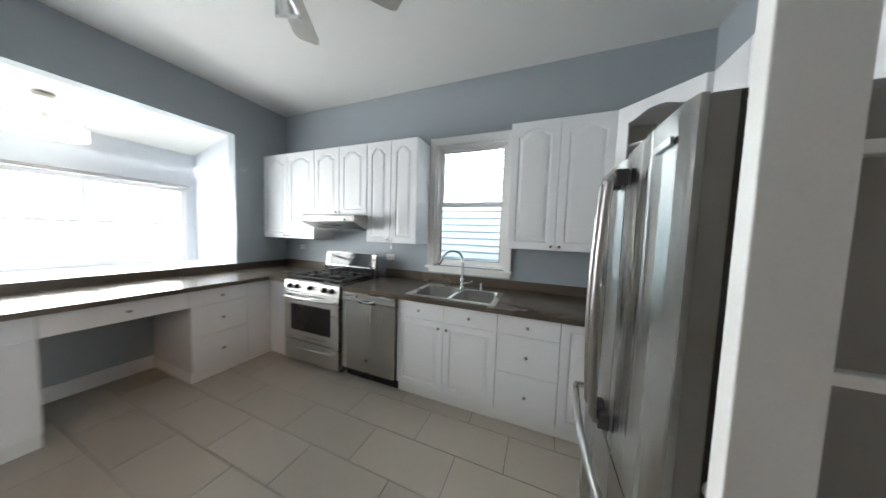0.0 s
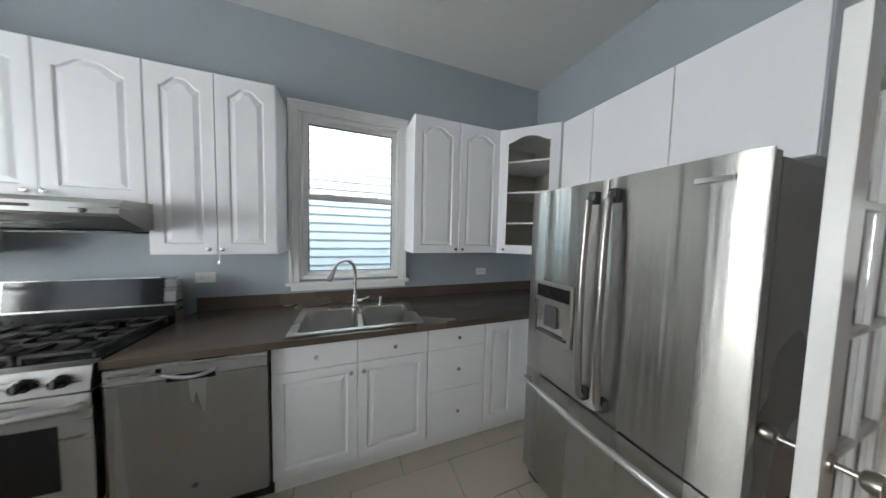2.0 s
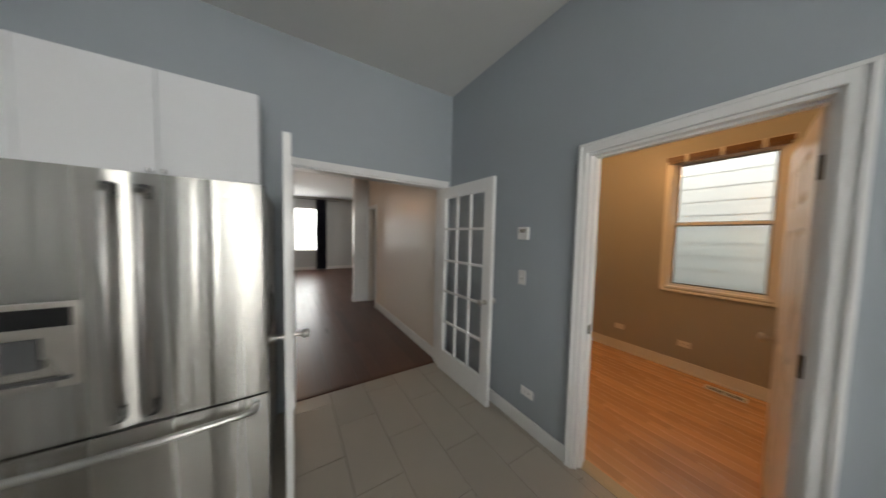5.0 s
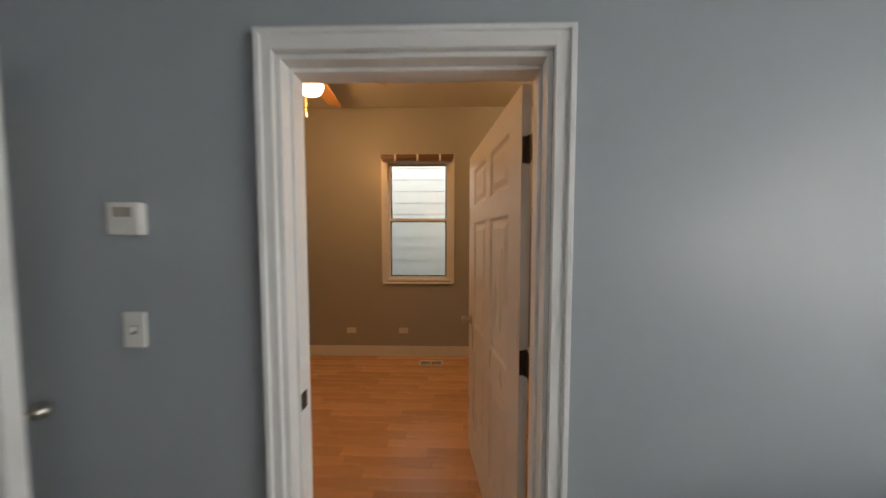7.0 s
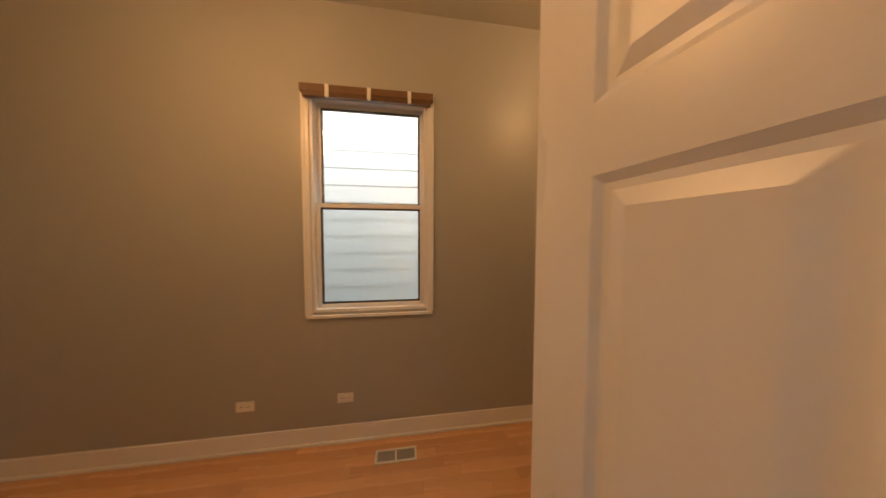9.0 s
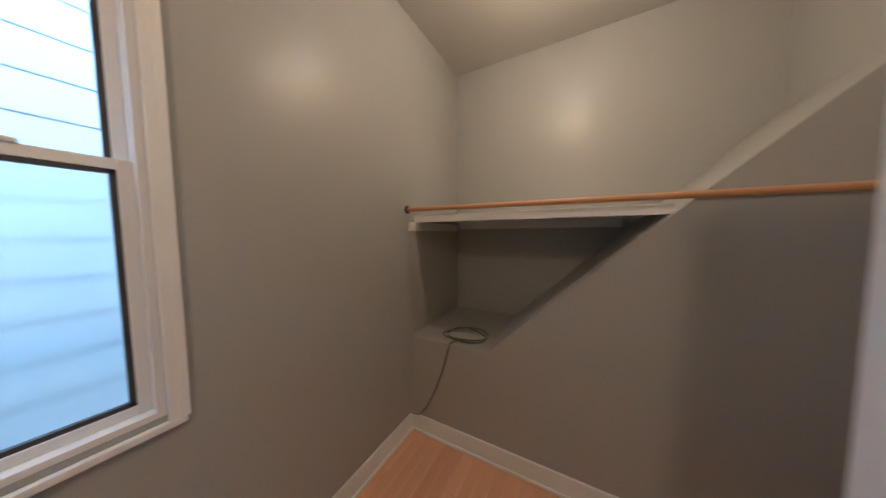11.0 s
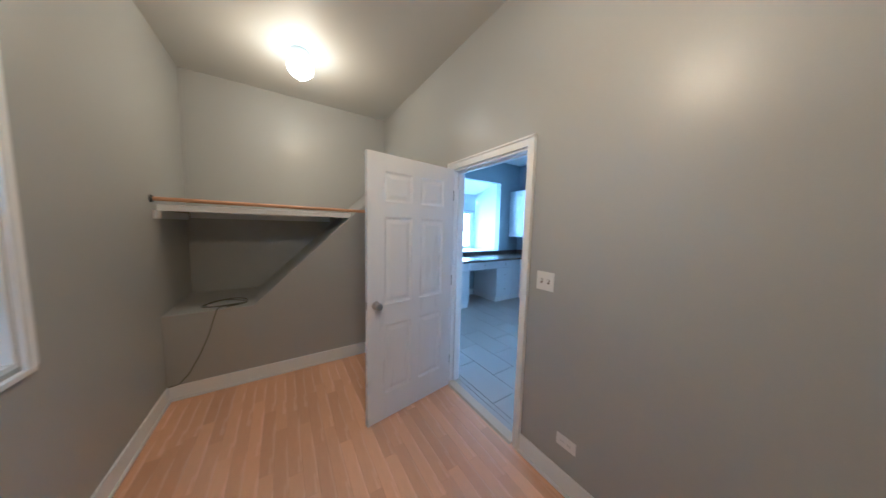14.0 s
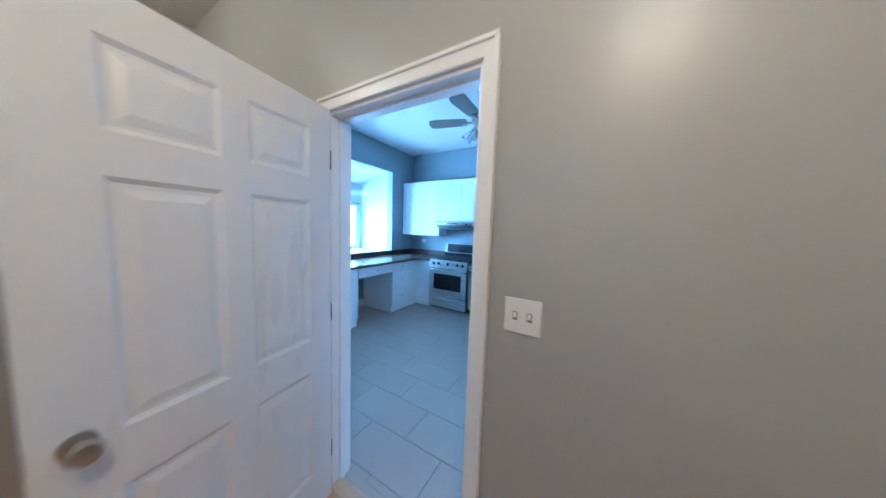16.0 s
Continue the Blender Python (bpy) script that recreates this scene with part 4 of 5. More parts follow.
def bowed_bar(x0, x1, y, z, out, r, bow):
    return tube([(x0, y, z), (x0 + 0.004, y - out * 0.6, z)] + [(x0 + 0.02 + (x1 - x0 - 0.04) * k / 10, y - out - bow * math.sin(math.pi * k / 10), z) for k in range(11)] + [(x1 - 0.004, y - out * 0.6, z), (x1, y, z)], r, 12)


part("handle", bowed_bar(RX0 + 0.03, RX1 - 0.03, RY, 0.745, 0.035, 0.013, 0.018), STEEL_H, od, "bowed steel bar handle", True)
wd = part("warming_drawer", boxes((RX0 + 0.003, RX1 - 0.003, RY, RY + 0.05, 0.06, 0.275), bevel=0.006), STEEL_H, rg)
part("handle", bowed_bar(RX0 + 0.05, RX1 - 0.05, RY, 0.225, 0.028, 0.012, 0.016), STEEL_H, wd, "bowed steel bar handle", True)
bg = part("backguard", prism([(2.475, 0.90), (2.48, 1.02), (2.50, 1.18), (2.545, 1.18), (2.555, 0.90)], RX0, RX1, "x"), STEEL_H, rg)
part("display", prism([(2.4765, 1.02), (2.4965, 1.176), (2.4945, 1.178), (2.4715, 1.02)], RX0 + 0.055, RX1 - 0.055, "x"), OVEN_GLASS, bg, "black glass control display")
part("backguard_foot", boxes((RX0, RX1, 2.467, 2.476, 0.913, 1.01)), BLACK, bg, "black lower panel")
for i, (gx, gw) in enumerate(((RX0 + 0.03, 0.225), (RX0 + 0.265, 0.225), (RX0 + 0.50, 0.225))):
    gy0, gy1 = RY + 0.07, 2.455
    specs = [(gx, gx + gw, gy0, gy0 + 0.012, 0.935, 0.95), (gx, gx + gw, gy1 - 0.012, gy1, 0.935, 0.95), (gx, gx + 0.012, gy0, gy1, 0.935, 0.95), (gx + gw - 0.012, gx + gw, gy0, gy1, 0.935, 0.95), (gx, gx + gw, (gy0 + gy1) / 2 - 0.006, (gy0 + gy1) / 2 + 0.006, 0.935, 0.95)]
    for cy in (gy0 + 0.14, gy1 - 0.14):
        cx = gx + gw / 2
        specs += [(cx - 0.005, cx + 0.005, cy - 0.13, cy - 0.03, 0.938, 0.954), (cx - 0.005, cx + 0.005, cy + 0.03, cy + 0.13, 0.938, 0.954), (gx, cx - 0.03, cy - 0.005, cy + 0.005, 0.938, 0.954), (cx + 0.03, gx + gw, cy - 0.005, cy + 0.005, 0.938, 0.954)]
    specs += [(px, px + 0.012, py, py + 0.012, 0.912, 0.936) for px in (gx, gx + gw - 0.012) for py in (gy0, gy1 - 0.012)]
    part("grate", boxes(*specs, bevel=0.0015), IRON, rg, "black cast-iron grate")
    for cy in (gy0 + 0.14, gy1 - 0.14):
        part("burner", lathe([(0.048, 0.912), (0.045, 0.922), (0.034, 0.924), (0.034, 0.931), (0.02, 0.933)], (gx + gw / 2, cy, 0), "z", 20), IRON, rg, "black burner cap", True)

# range hood
hd = thing("range_hood", (-2.45, 2.45, 1.47), "stainless steel under-cabinet range hood", "range hood")
HX0, HX1, HY = -2.84, -2.08, 2.16
part("canopy", prism([(HY + 0.01, 1.535), (HY, 1.55), (HY + 0.005, 1.60), (HY + 0.03, 1.622), (NORTH - 0.002, 1.622), (NORTH - 0.002, 1.46), (HY + 0.16, 1.475)], HX0, HX1, "x"), STEEL_H, hd)
part("filter", boxes((HX0 + 0.06, HX1 - 0.06, HY + 0.18, NORTH - 0.1, 1.452, 1.462)), GASKET, hd, "dark grease filter")
part("slot", boxes((HX0 + 0.24, HX0 + 0.47, HY - 0.002, HY + 0.004, 1.570, 1.584)), SLOT, hd, "dark pull slot")
part("switch", lathe([(0.012, HY + 0.005), (0.012, HY - 0.006), (0.003, HY - 0.007)], (HX1 - 0.12, 0, 1.562), "y", 14), BLACK, hd, "small round switch", True)
pc = thing("pull_cord", (-1.80, 2.43, 1.27), "short pull knob hanging under the wall cabinet", "pull knob")
part("cord", rods(((-1.80, 2.43, 1.33), (-1.80, 2.43, 1.292), 0.002), n=6), PLATE, pc)
part("grip", rods(((-1.80, 2.43, 1.292), (-1.80, 2.43, 1.268), 0.006, 0.010), n=10), NICKEL, pc)

# ---------------------------------------------------------------- fridge
FX, FY0, FY1, FT = 0.0, 0.775, 1.672, 1.742
fr = thing("refrigerator", (0.5, 1.256, 0), "stainless steel French-door refrigerator with bottom freezer and dispenser", "refrigerator")
part("body", boxes((FX + 0.085, EAST - 0.03, FY0 + 0.004, FY1 - 0.004, 0.03, FT - 0.015), bevel=0.004), FRIDGE_SIDE, fr, "grey painted cabinet")
part("seal", boxes((FX + 0.072, FX + 0.086, FY0 + 0.012, FY1 - 0.012, 0.07, FT - 0.02)), GASKET, fr)
for fy in (FY0 + 0.07, FY1 - 0.07):
    part("foot", boxes((FX + 0.03, FX + 0.10, fy - 0.035, fy + 0.035, 0.0, 0.04), bevel=0.004), GASKET, fr)
    part("hinge_cover", boxes((FX + 0.04, FX + 0.16, fy - 0.04, fy + 0.04, FT - 0.014, FT + 0.012), bevel=0.006), GASKET, fr, "dark hinge cover")


def bulged(y0, y1, z0, z1, bulge=0.005):
    """A door slab whose front swells slightly and rounds off at its sides."""
    prof = [(FX + 0.024, y0)]
    for k in range(13):
        s = k / 12
        e = min(s, 1 - s)
        r = 0.008 * (1 - min(1, e / 0.03)) ** 2
        prof.append((FX - bulge * math.sin(math.pi * s) + r + bulge * 0.5, y0 + s * (y1 - y0)))
    prof.append((FX + 0.024, y1))
    return prism(prof, z0, z1, "z")


FM, FS = 1.212, 0.700
ld = part("left_door", bulged(FM + 0.003, FY1, FS + 0.006, FT), STEEL_V, fr, smooth=True)
rd = part("right_door", bulged(FY0, FM - 0.003, FS + 0.006, FT), STEEL_V, fr, smooth=True)
fz = part("freezer_drawer", bulged(FY0, FY1, 0.06, FS - 0.006, 0.006), STEEL_V, fr, smooth=True)
for dr, ya, yb, za, zb in ((ld, FM + 0.004, FY1 - 0.002, FS + 0.008, FT - 0.003), (rd, FY0 + 0.002, FM - 0.004, FS + 0.008, FT - 0.003), (fz, FY0 + 0.002, FY1 - 0.002, 0.063, FS - 0.008)):
    part("liner", boxes((FX + 0.0245, FX + 0.071, ya, yb, za, zb), bevel=0.003), FRIDGE_SIDE, dr, "grey door liner")
for dr, hy in ((ld, FM + 0.045), (rd, FM - 0.045)):
    pts = [(FX - 0.005, hy, 0.77), (FX - 0.045, hy, 0.775)] + [(FX - 0.052 - 0.016 * math.sin(math.pi * k / 10), hy, 0.79 + 0.86 * k / 10) for k in range(11)] + [(FX - 0.045, hy, 1.665), (FX - 0.005, hy, 1.67)]
    part("handle", tube(pts, 0.015, 12), HANDLE_STEEL, dr, "long bowed steel bar handle", True)
    for z in (0.775, 1.665):
        part("handle_mount", boxes((FX - 0.036, FX + 0.004, hy - 0.016, hy + 0.016, z - 0.028, z + 0.028), bevel=0.006), GASKET, dr)
pts = [(FX - 0.005, FY0 + 0.05, 0.650), (FX - 0.045, FY0 + 0.055, 0.650)] + [(FX - 0.05 - 0.022 * math.sin(math.pi * k / 10), FY0 + 0.07 + (FY1 - FY0 - 0.14) * k / 10, 0.650) for k in range(11)] + [(FX - 0.045, FY1 - 0.055, 0.650), (FX - 0.005, FY1 - 0.05, 0.650)]
part("handle", tube(pts, 0.015, 12), STEEL_H, fz, "bowed steel drawer handle", True)
ds = part("dispenser", boxes((FX - 0.014, FX + 0.002, 1.347, 1.362, 0.930, 1.245), (FX - 0.014, FX + 0.002, 1.587, 1.602, 0.930, 1.245), (FX - 0.014, FX + 0.002, 1.362, 1.587, 1.225, 1.245), (FX - 0.014, FX + 0.002, 1.362, 1.587, 0.930, 0.955), bevel=0.003), NICKEL, ld, "grey dispenser frame")
part("display", boxes((FX - 0.012, FX + 0.001, 1.364, 1.585, 1.155, 1.223), bevel=0.002), BLACK, ds, "black control strip")
part("recess", boxes((FX - 0.008, FX - 0.003, 1.364, 1.585, 0.957, 1.153)), NICKEL, ds)
part("paddle", boxes((FX - 0.022, FX - 0.008, 1.432, 1.517, 1.005, 1.120), bevel=0.006), GASKET, ds)
part("drip_tray", boxes((FX - 0.024, FX - 0.006, 1.372, 1.577, 0.958, 0.970), bevel=0.003), GASKET, ds)
part("badge", boxes((FX - 0.010, FX - 0.002, FY0 + 0.06, FY0 + 0.15, 1.665, 1.683), bevel=0.002), CHROME, rd, "small chrome name plate")


# ---------------------------------------------------------------- wall plates
def plate(at, w, gangs, kind, label, level=False):
    """An outlet or switch plate on a wall; w: outward, along x or y."""
    c = thing("wall_outlet" if kind == "outlet" else "light_switch", at, label, "outlet" if kind == "outlet" else "switch")
    hw, hh = (0.057, 0.035) if level else (0.035 + 0.023 * (gangs - 1), 0.057)
    x, y, z = at

    def bx(u0, u1, d0, d1, za, zb):
        if w[1]:
            return (x + u0, x + u1, *sorted((y + w[1] * d0, y + w[1] * d1)), z + za, z + zb)
        return (*sorted((x + w[0] * d0, x + w[0] * d1)), y + u0, y + u1, z + za, z + zb)
    part("cover", boxes(bx(-hw, hw, 0.0, 0.006, -hh, hh), bevel=0.002), PLATE, c)
    if kind == "outlet":
        for s in (-0.02, 0.02):
            o = (s, 0) if level else (0, s)
            part("socket", boxes(bx(o[0] - 0.013, o[0] + 0.013, 0.006, 0.0075, o[1] - 0.015, o[1] + 0.015), bevel=0.0006), PLATE, c)
            part("slot", boxes(bx(o[0] - 0.007, o[0] - 0.004, 0.0074, 0.0082, o[1] - 0.004, o[1] + 0.005), bx(o[0] + 0.004, o[0] + 0.007, 0.0074, 0.0082, o[1] - 0.004, o[1] + 0.005)), SLOT, c)
    else:
        for g in range(gangs):
            u = (g - (gangs - 1) / 2) * 0.046
            part("toggle", boxes(bx(u - 0.005, u + 0.005, 0.006, 0.016, -0.004, 0.012), bevel=0.002), PLATE, c)
            # flat piece on the cover, coloured as the slot's shade
            part("toggle_well", boxes(bx(u - 0.008, u + 0.008, 0.006, 0.0068, -0.014, 0.014)), WELL, c)
    return c


plate((0.255, NORTH, 1.12), (0, -1, 0), 1, "outlet", "white outlet above the worktop", True)
plate((-3.49, NORTH, 1.19), (0, -1, 0), 1, "outlet", "white outlet beside the range", True)
plate((-1.99, NORTH, 1.14), (0, -1, 0), 1, "outlet", "white outlet between range and window", True)
plate((-0.26, SOUTH, 0.30), (0, 1, 0), 1, "outlet", "white outlet low on the kitchen wall", True)
plate((-0.17, SOUTH, 1.20), (0, 1, 0), 1, "switch", "ivory switch on the kitchen wall")
plate((-0.473, BED_N, 1.212), (0, -1, 0), 2, "switch", "ivory double switch beside the bedroom doorway")
plate((-0.278, BED_N, 0.303), (0, -1, 0), 1, "outlet", "white outlet low on the bedroom wall", True)
plate((0.055, BED_S, 0.325), (0, 1, 0), 1, "outlet", "white outlet low under the bedroom window wall", True)
plate((-0.605, BED_S, 0.325), (0, 1, 0), 1, "outlet", "white outlet low under the bedroom window wall", True)
plate((BED_E, -2.75, 0.33), (-1, 0, 0), 1, "outlet", "white outlet on the bedroom end wall", True)
th = thing("thermostat", (-0.175, SOUTH, 1.55), "white square thermostat on the kitchen wall", "thermostat")
part("cover", boxes((-0.225, -0.125, SOUTH, SOUTH + 0.024, 1.50, 1.60), bevel=0.006), PLATE, th)
part("screen", boxes((-0.205, -0.145, SOUTH + 0.0235, SOUTH + 0.025, 1.555, 1.585)), NICKEL, th)
vt = thing("floor_vent", (-0.97, -3.02, 0), "pale slotted floor register under the window", "vent")
part("frame", boxes((-1.11, -0.83, -3.075, -3.06, 0, 0.006), (-1.11, -0.83, -2.98, -2.965, 0, 0.006), (-1.11, -1.095, -3.06, -2.98, 0, 0.006), (-0.845, -0.83, -3.06, -2.98, 0, 0.006), (-0.975, -0.965, -3.06, -2.98, 0, 0.006), bevel=0.0015), PLATE, vt)
part("well", boxes((-1.095, -0.845, -3.06, -2.98, 0.0005, 0.0015)), SLOT, vt)
for k in range(18):
    vx = -1.088 + k * 0.0138
    part("slat", boxes((vx, vx + 0.004, -3.06, -2.98, 0.0015, 0.005)), PLATE, vt)

# ---------------------------------------------------------------- closet end of the bedroom
cs = thing("closet_shelf", (-2.9, -2.45, 1.60), "white painted plank shelf above the stair casing", "shelf")
part("board", boxes((BED_W + 0.02, STAIR - 0.084, BED_S + 0.002, -1.69, 1.625, 1.645), bevel=0.002), TRIM, cs)
part("front_edge", boxes((STAIR - 0.084, STAIR - 0.064, BED_S + 0.002, -1.69, 1.600, 1.652), bevel=0.003), TRIM, cs)
part("cleat", boxes((BED_W + 0.001, BED_W + 0.02, BED_S + 0.03, -1.80, 1.555, 1.625), bevel=0.002), TRIM, cs, "white wall cleat")
part("bracket", boxes((BED_W + 0.02, STAIR + 0.012, BED_S + 0.001, BED_S + 0.02, 1.535, 1.600), bevel=0.003), TRIM, cs)
cr = thing("closet_rod", (STAIR + 0.022, -2.1, 1.69), "pine clothes rod across the closet end", "closet rod")
part("rod", rods(((STAIR + 0.022, BED_S + 0.004, 1.69), (STAIR + 0.022, BED_N - 0.004, 1.672), 0.016), n=18), PINE, cr, smooth=True)
for y, s, z in ((BED_S, 1, 1.69), (BED_N, -1, 1.672)):
    part("socket", lathe([(0.030, y), (0.030, y + s * 0.006), (0.022, y + s * 0.016), (0.019, y + s * 0.016)], (STAIR + 0.022, 0, z), "y", 18), GASKET, cr, "dark round rod socket", True)
cb = thing("coiled_cable", (-2.66, -2.85, 0.735), "thin grey cable coiled on the ledge and hanging to the floor", "cable")
coil = []
for k in range(61):
    a = 2 * math.pi * 2.1 * k / 60
    coil.append((-2.66 + 0.130 * math.cos(a) + 0.02 * math.sin(a * 0.7), -2.82 + 0.165 * math.sin(a) + 0.015 * math.cos(1.3 * a), 0.740 + 0.006 * math.sin(2.2 * a) + 0.010 * k / 60))
part("coil", tube(coil, 0.0045, 8), CABLE, cb, smooth=True)
drop = [(-2.54, -2.80, 0.748), (-2.49, -2.84, 0.756), (-2.459, -2.86, 0.742), (-2.453, -2.88, 0.67), (-2.451, -2.92, 0.53), (-2.449, -2.98, 0.37), (-2.446, -3.06, 0.21), (-2.444, -3.12, 0.14), (-2.446, -3.16, 0.133), (-2.446, -3.19, 0.134)]
part("tail", tube(drop, 0.0042, 8), CABLE, cb, smooth=True)


# ---------------------------------------------------------------- lamps and fans
def ceiling_fan(name, at, angles, blade_mat, metal, lit, label, drop=0.28):
    """A ceiling fan: canopy, short rod, motor, blades on irons and a light kit."""
    x, y = at
    z = ZC - drop
    f = thing(name, (x, y, ZC), label, "ceiling fan")
    part("canopy", lathe([(0.065, ZC - 0.002), (0.062, ZC - 0.03), (0.03, ZC - 0.06), (0.015, ZC - 0.065)], (x, y, 0), "z", 24), metal, f, smooth=True)
    part("downrod", rods(((x, y, ZC - 0.06), (x, y, z + 0.05), 0.012)), metal, f)
    part("motor", lathe([(0.03, z + 0.07), (0.10, z + 0.055), (0.115, z + 0.01), (0.11, z - 0.03), (0.06, z - 0.055), (0.055, z - 0.10), (0.03, z - 0.115)], (x, y, 0), "z", 28), metal, f, smooth=True)
    for a in angles:
        c, s = math.cos(radians(a)), math.sin(radians(a))
        bm = bmesh.new()
        prof = [(0.17, -0.05), (0.25, -0.066), (0.56, -0.078), (0.60, -0.070), (0.62, -0.050), (0.62, 0.050), (0.60, 0.070), (0.56, 0.078), (0.25, 0.066), (0.17, 0.05)]
        lo = [bm.verts.new((x + u * c - v * s, y + u * s + v * c, z - 0.012 + v * 0.2)) for u, v in prof]
        hi = [bm.verts.new(v.co + Vector((0, 0, 0.007))) for v in lo]
        bm.faces.new(lo), bm.faces.new(hi)
        for i in range(len(lo)):
            j = (i + 1) % len(lo)
            bm.faces.new((lo[i], lo[j], hi[j], hi[i]))
        b = part("blade", bm, blade_mat, f, "flat fan blade")
        part("blade_iron", rods(((x + 0.09 * c, y + 0.09 * s, z - 0.02), (x + 0.22 * c, y + 0.22 * s, z - 0.016), 0.010, 0.016), n=8), metal, b)
    if lit:
        part("shade", lathe([(0.06, z - 0.115), (0.10, z - 0.13), (0.115, z - 0.165), (0.10, z - 0.205), (0.06, z - 0.235), (0.01, z - 0.245)], (x, y, 0), "z", 28), LAMP_WARM, f, "lit warm glass bowl", True)
        part("pull_chain", rods(((x + 0.05, y - 0.06, z - 0.11), (x + 0.05, y - 0.06, z - 0.36), 0.0018), n=6), metal, f)
        part("chain_bob", rods(((x + 0.05, y - 0.06, z - 0.36), (x + 0.05, y - 0.06, z - 0.385), 0.004, 0.007), n=8), PLATE, f)
    else:
        for k in range(4):
            a = radians(20 + 90 * k)
            c, s = math.cos(a), math.sin(a)
            arm = part("lamp_arm", rods(((x + 0.03 * c, y + 0.03 * s, z - 0.09), (x + 0.11 * c, y + 0.11 * s, z - 0.125), 0.009), n=8), metal, f)
            ax = Vector((c * 0.6, s * 0.6, -0.8)).normalized()
            p = Vector((x + 0.10 * c, y + 0.10 * s, z - 0.115))
            bm = bmesh.new()
            add_rod(bm, p, p + ax * 0.035, 0.022, 0.028, n=16)
            add_rod(bm, p + ax * 0.035, p + ax * 0.12, 0.030, 0.062, n=20)
            part("shade", bm, FROST, arm, "unlit bell glass shade", True)
    return f


ceiling_fan("ceiling_fan", (-1.45, 0.88), (52, 124, 196, 268, 340), BLADE_GREY, NICKEL, False, "grey kitchen ceiling fan with four unlit bell shades", 0.36)
ceiling_fan("ceiling_fan", (-0.08, -2.08), (204.6, 276.6, 348.6, 60.6, 132.6), BLADE_WOOD, BRASS, True, "oak-bladed bedroom ceiling fan with a lit glass bowl", 0.23)
bulb("bedroom_fan_bulb", (-0.08, -2.08, ZC - 0.53), 34, 0.09, WARM)
cl = thing("ceiling_light", (-2.31, -2.17, ZC), "small lit flush ceiling lamp in the bedroom", "ceiling light")
part("base", lathe([(0.075, ZC - 0.002), (0.075, ZC - 0.02), (0.055, ZC - 0.05), (0.05, ZC - 0.075)], (-2.31, -2.17, 0), "z", 24), TRIM, cl, smooth=True)
part("shade", lathe([(0.05, ZC - 0.076), (0.088, ZC - 0.095), (0.105, ZC - 0.135), (0.098, ZC - 0.18), (0.065, ZC - 0.215), (0.022, ZC - 0.235), (0.008, ZC - 0.25)], (-2.31, -2.17, 0), "z", 24), LAMP_WARM, cl, "lit faceted glass shade", True)
bulb("closet_bulb", (-2.31, -2.17, ZC - 0.30), 19, 0.07, WARM)
dl = thing("drum_lamp", (-4.25, 0.86, BZ1), "round white drum lamp, lit, under the bay ceiling", "ceiling light")
part("canopy", lathe([(0.06, BZ1 - 0.07), (0.06, BZ1 - 0.10), (0.02, BZ1 - 0.11)], (-4.25, 0.86, 0), "z", 20), NICKEL, dl, smooth=True)
part("stem", rods(((-4.25, 0.86, BZ1 - 0.10), (-4.25, 0.86, 2.28), 0.008)), NICKEL, dl)
part("shade", lathe([(0.02, 2.285), (0.21, 2.28), (0.21, 2.18), (0.20, 2.175), (0.02, 2.175)], (-4.25, 0.86, 0), "z", 32), LAMP_DRUM, dl, "white drum shade")
ch = thing("pendant_lamp", (5.0, 0.79, ZC - 0.1), "small lit amber ringed pendant in the living room", "pendant lamp")
part("rod", rods(((5.0, 0.79, ZC - 0.1), (5.0, 0.79, 2.75), 0.006), n=8), BRASS, ch)
for k in range(4):
    part("ring", lathe([(0.16, 2.40 + 0.09 * k), (0.165, 2.415 + 0.09 * k), (0.16, 2.43 + 0.09 * k), (0.15, 2.415 + 0.09 * k)], (5.0, 0.79, 0), "z", 28), BRASS, ch, "brass ring", True)
part("shade", lathe([(0.14, 2.39), (0.14, 2.75), (0.02, 2.76)], (5.0, 0.79, 0), "z", 28), LAMP_GOLD, ch, "glowing amber shade", True)
bulb("living_bulb", (5.0, 0.79, 2.28), 16, 0.1, WARM)


def curtain(y0, y1, x, z0, z1, label):
    c = thing("curtain", (x, (y0 + y1) / 2, z0), label, "curtain")
    n = 60
    front = [(x + 0.04 * math.sin(k * 0.9) + 0.012 * math.sin(k * 2.3), y0 + (y1 - y0) * k / n) for k in range(n + 1)]
    part("cloth", prism(front + [(p[0] + 0.008, p[1]) for p in reversed(front)], z0, z1, "z"), CURTAIN, c)
    return c


curtain(-0.62, -0.24, LX1 - 0.12, 0.03, 2.90, "dark navy floor-length curtain drawn beside the window")
rodc = thing("curtain_rod", (LX1 - 0.12, 0.8, 2.78), "thin dark curtain rod above the living room window", "curtain rod")
part("rod", rods(((LX1 - 0.12, -1.1, 2.88), (LX1 - 0.12, 1.9, 2.88), 0.012)), GASKET, rodc)
for y in (-1.05, 1.85):
    part("bracket", rods(((LX1 - 0.12, y, 2.88), (LX1, y, 2.88), 0.008)), GASKET, rodc)
# passage casing in the living room
structure("trim_passage", boxes((3.49, 3.55, LS, LS + 0.018, 0, 2.13), (4.10, 4.148, LS, LS + 0.018, 0, 2.13), (3.549, 4.101, LS, LS + 0.018, 2.07, 2.13), bevel=0.003), TRIM, "white casing of the passage opening")


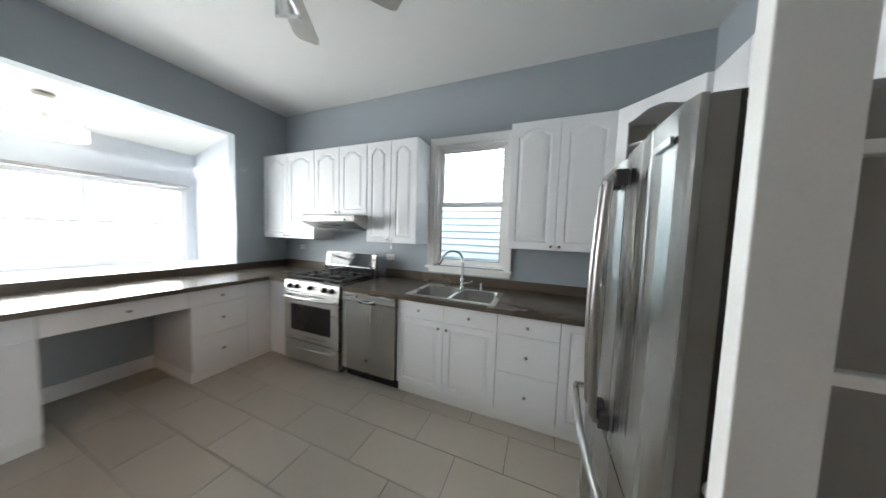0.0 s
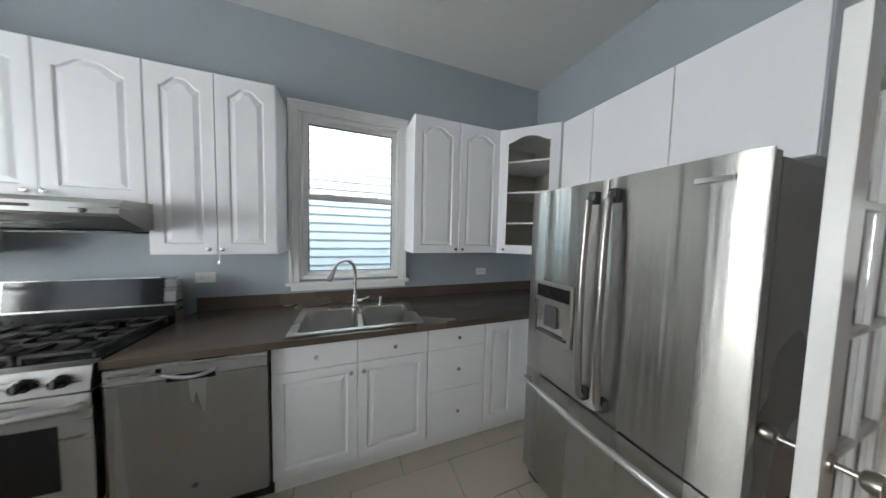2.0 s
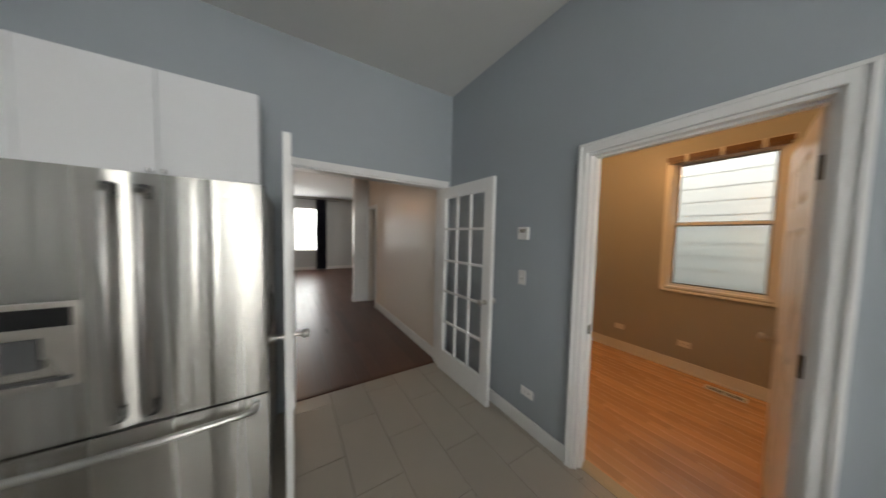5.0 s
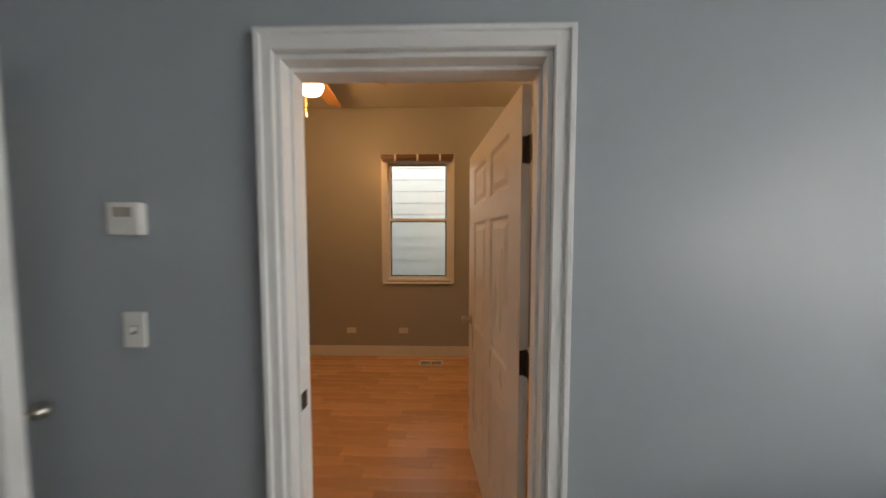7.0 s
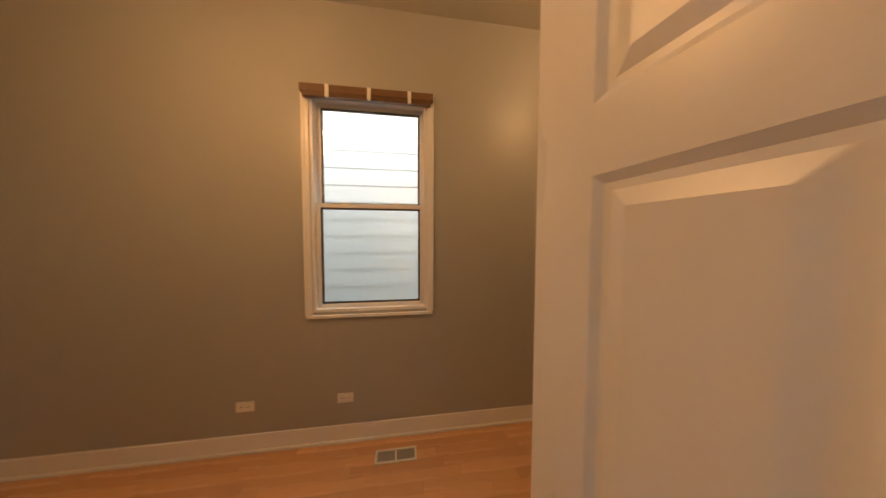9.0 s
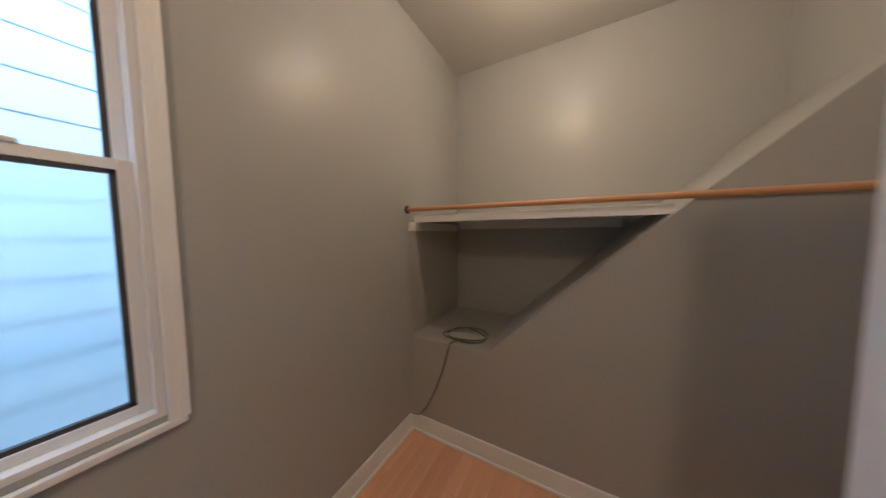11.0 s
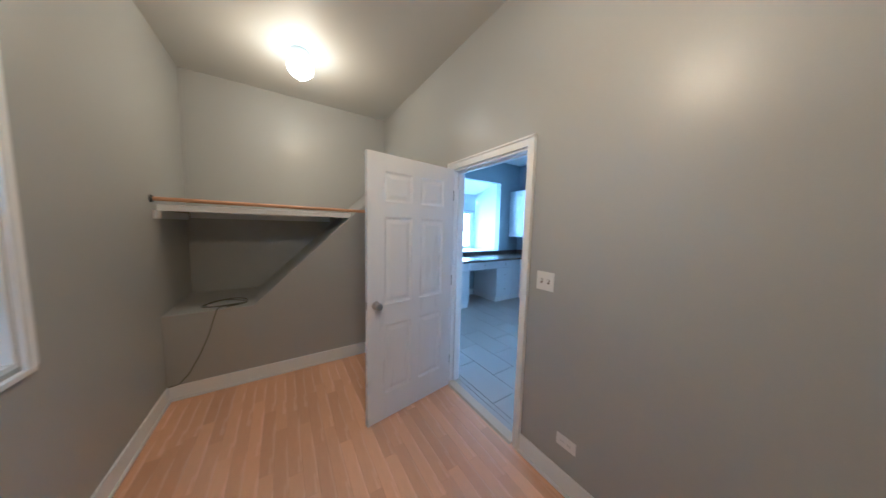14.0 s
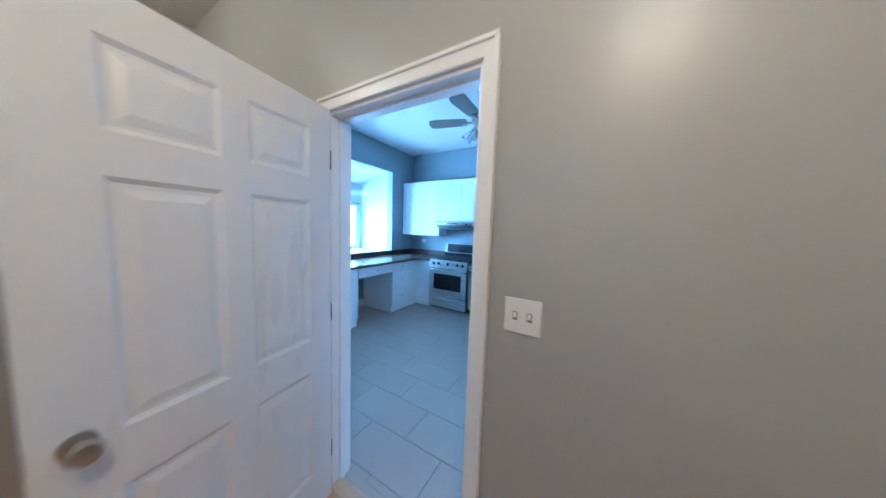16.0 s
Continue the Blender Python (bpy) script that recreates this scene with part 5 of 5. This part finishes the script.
# ---------------------------------------------------------------- floors, piece by piece
def piece_mesh(name, w, l, h, mat, bevel):
    bm = bmesh.new()
    lo = [bm.verts.new((x, y, -h)) for x, y in ((0, 0), (w, 0), (w, l), (0, l))]
    mi = [bm.verts.new((x, y, -bevel)) for x, y in ((0, 0), (w, 0), (w, l), (0, l))]
    to = [bm.verts.new((x, y, 0)) for x, y in ((bevel, bevel), (w - bevel, bevel), (w - bevel, l - bevel), (bevel, l - bevel))]
    bm.faces.new(to)
    for p, q in ((lo, mi), (mi, to)):
        for i in range(4):
            bm.faces.new((p[i], p[(i + 1) % 4], q[(i + 1) % 4], q[i]))
    bmesh.ops.recalc_face_normals(bm, faces=bm.faces)
    me = bpy.data.meshes.new(name)
    bm.to_mesh(me)
    bm.free()
    me.materials.append(mat)
    return me


PIECES = {}


def lay(floor, name, x0, x1, y0, y1, mat, z=0.0):
    key = (name, mat.name, round(x1 - x0, 3), round(y1 - y0, 3))
    if key not in PIECES:
        PIECES[key] = piece_mesh(name, x1 - x0, y1 - y0, 0.004, mat, 0.0015 if name == "tile" else 0.0004)
    ob = new(name, PIECES[key])
    ob.parent = floor
    ob.location = (x0, y0, z)
    return ob


def course_floor(floor, name, x0, x1, y0, y1, length, width, gap, offset, mat, jitter=0.0, shift=0.0, phase=0.0):
    """Courses along x, each of pieces of one length, broken by an offset."""
    row, y = 0, y0 + shift
    while y < y1 - 0.01:
        ya, yb = max(y0, y), min(y + width - gap, y1)
        x = x0 - 2 * length + phase + (row * offset) % length + (random.randint(0, 7) / 8 * jitter if jitter else 0)
        left = None
        while x < x1 - 0.01:
            xa, xb = max(x0, x), min(x + length - gap, x1)
            if jitter and xb - xa < 0.25 and xb < x1:
                left = xa
                x += length
                continue
            if left is not None:
                xa, left = left, None
            if xb - xa > 0.02 and yb - ya > 0.01:
                lay(floor, name, xa, xb, ya, yb, mat)
            x += length
        y += width
        row += 1


floor_k = tagged(thing("floor_kitchen", (0, 0, 0), "taupe porcelain tile floor laid in running bond", kind="structure"))
course_floor(floor_k, "tile", WEST, EAST + T - 0.04, SOUTH, NORTH, 0.61, 0.305, 0.004, 0.305, TILE, shift=-0.257, phase=0.09)
lay(floor_k, "tile", -1.459, -0.659, BED_N + 0.071, SOUTH - 0.002, TILE)
floor_b = tagged(thing("floor_bedroom", (0, 0, 0), "light maple strip floor with reddish boards", kind="structure"))
course_floor(floor_b, "plank", STAIR, BED_E, BED_S, BED_N, 0.60, 0.0762, 0.0004, 0.31, MAPLE, jitter=0.5)
floor_l = tagged(thing("floor_living", (0, 0, 0), "glossy dark cherry wooden floor", kind="structure"))
course_floor(floor_l, "plank", LX0, LX1, -2.0, LN, 1.6, 0.13, 0.0015, 0.7, CHERRY, jitter=0.9)
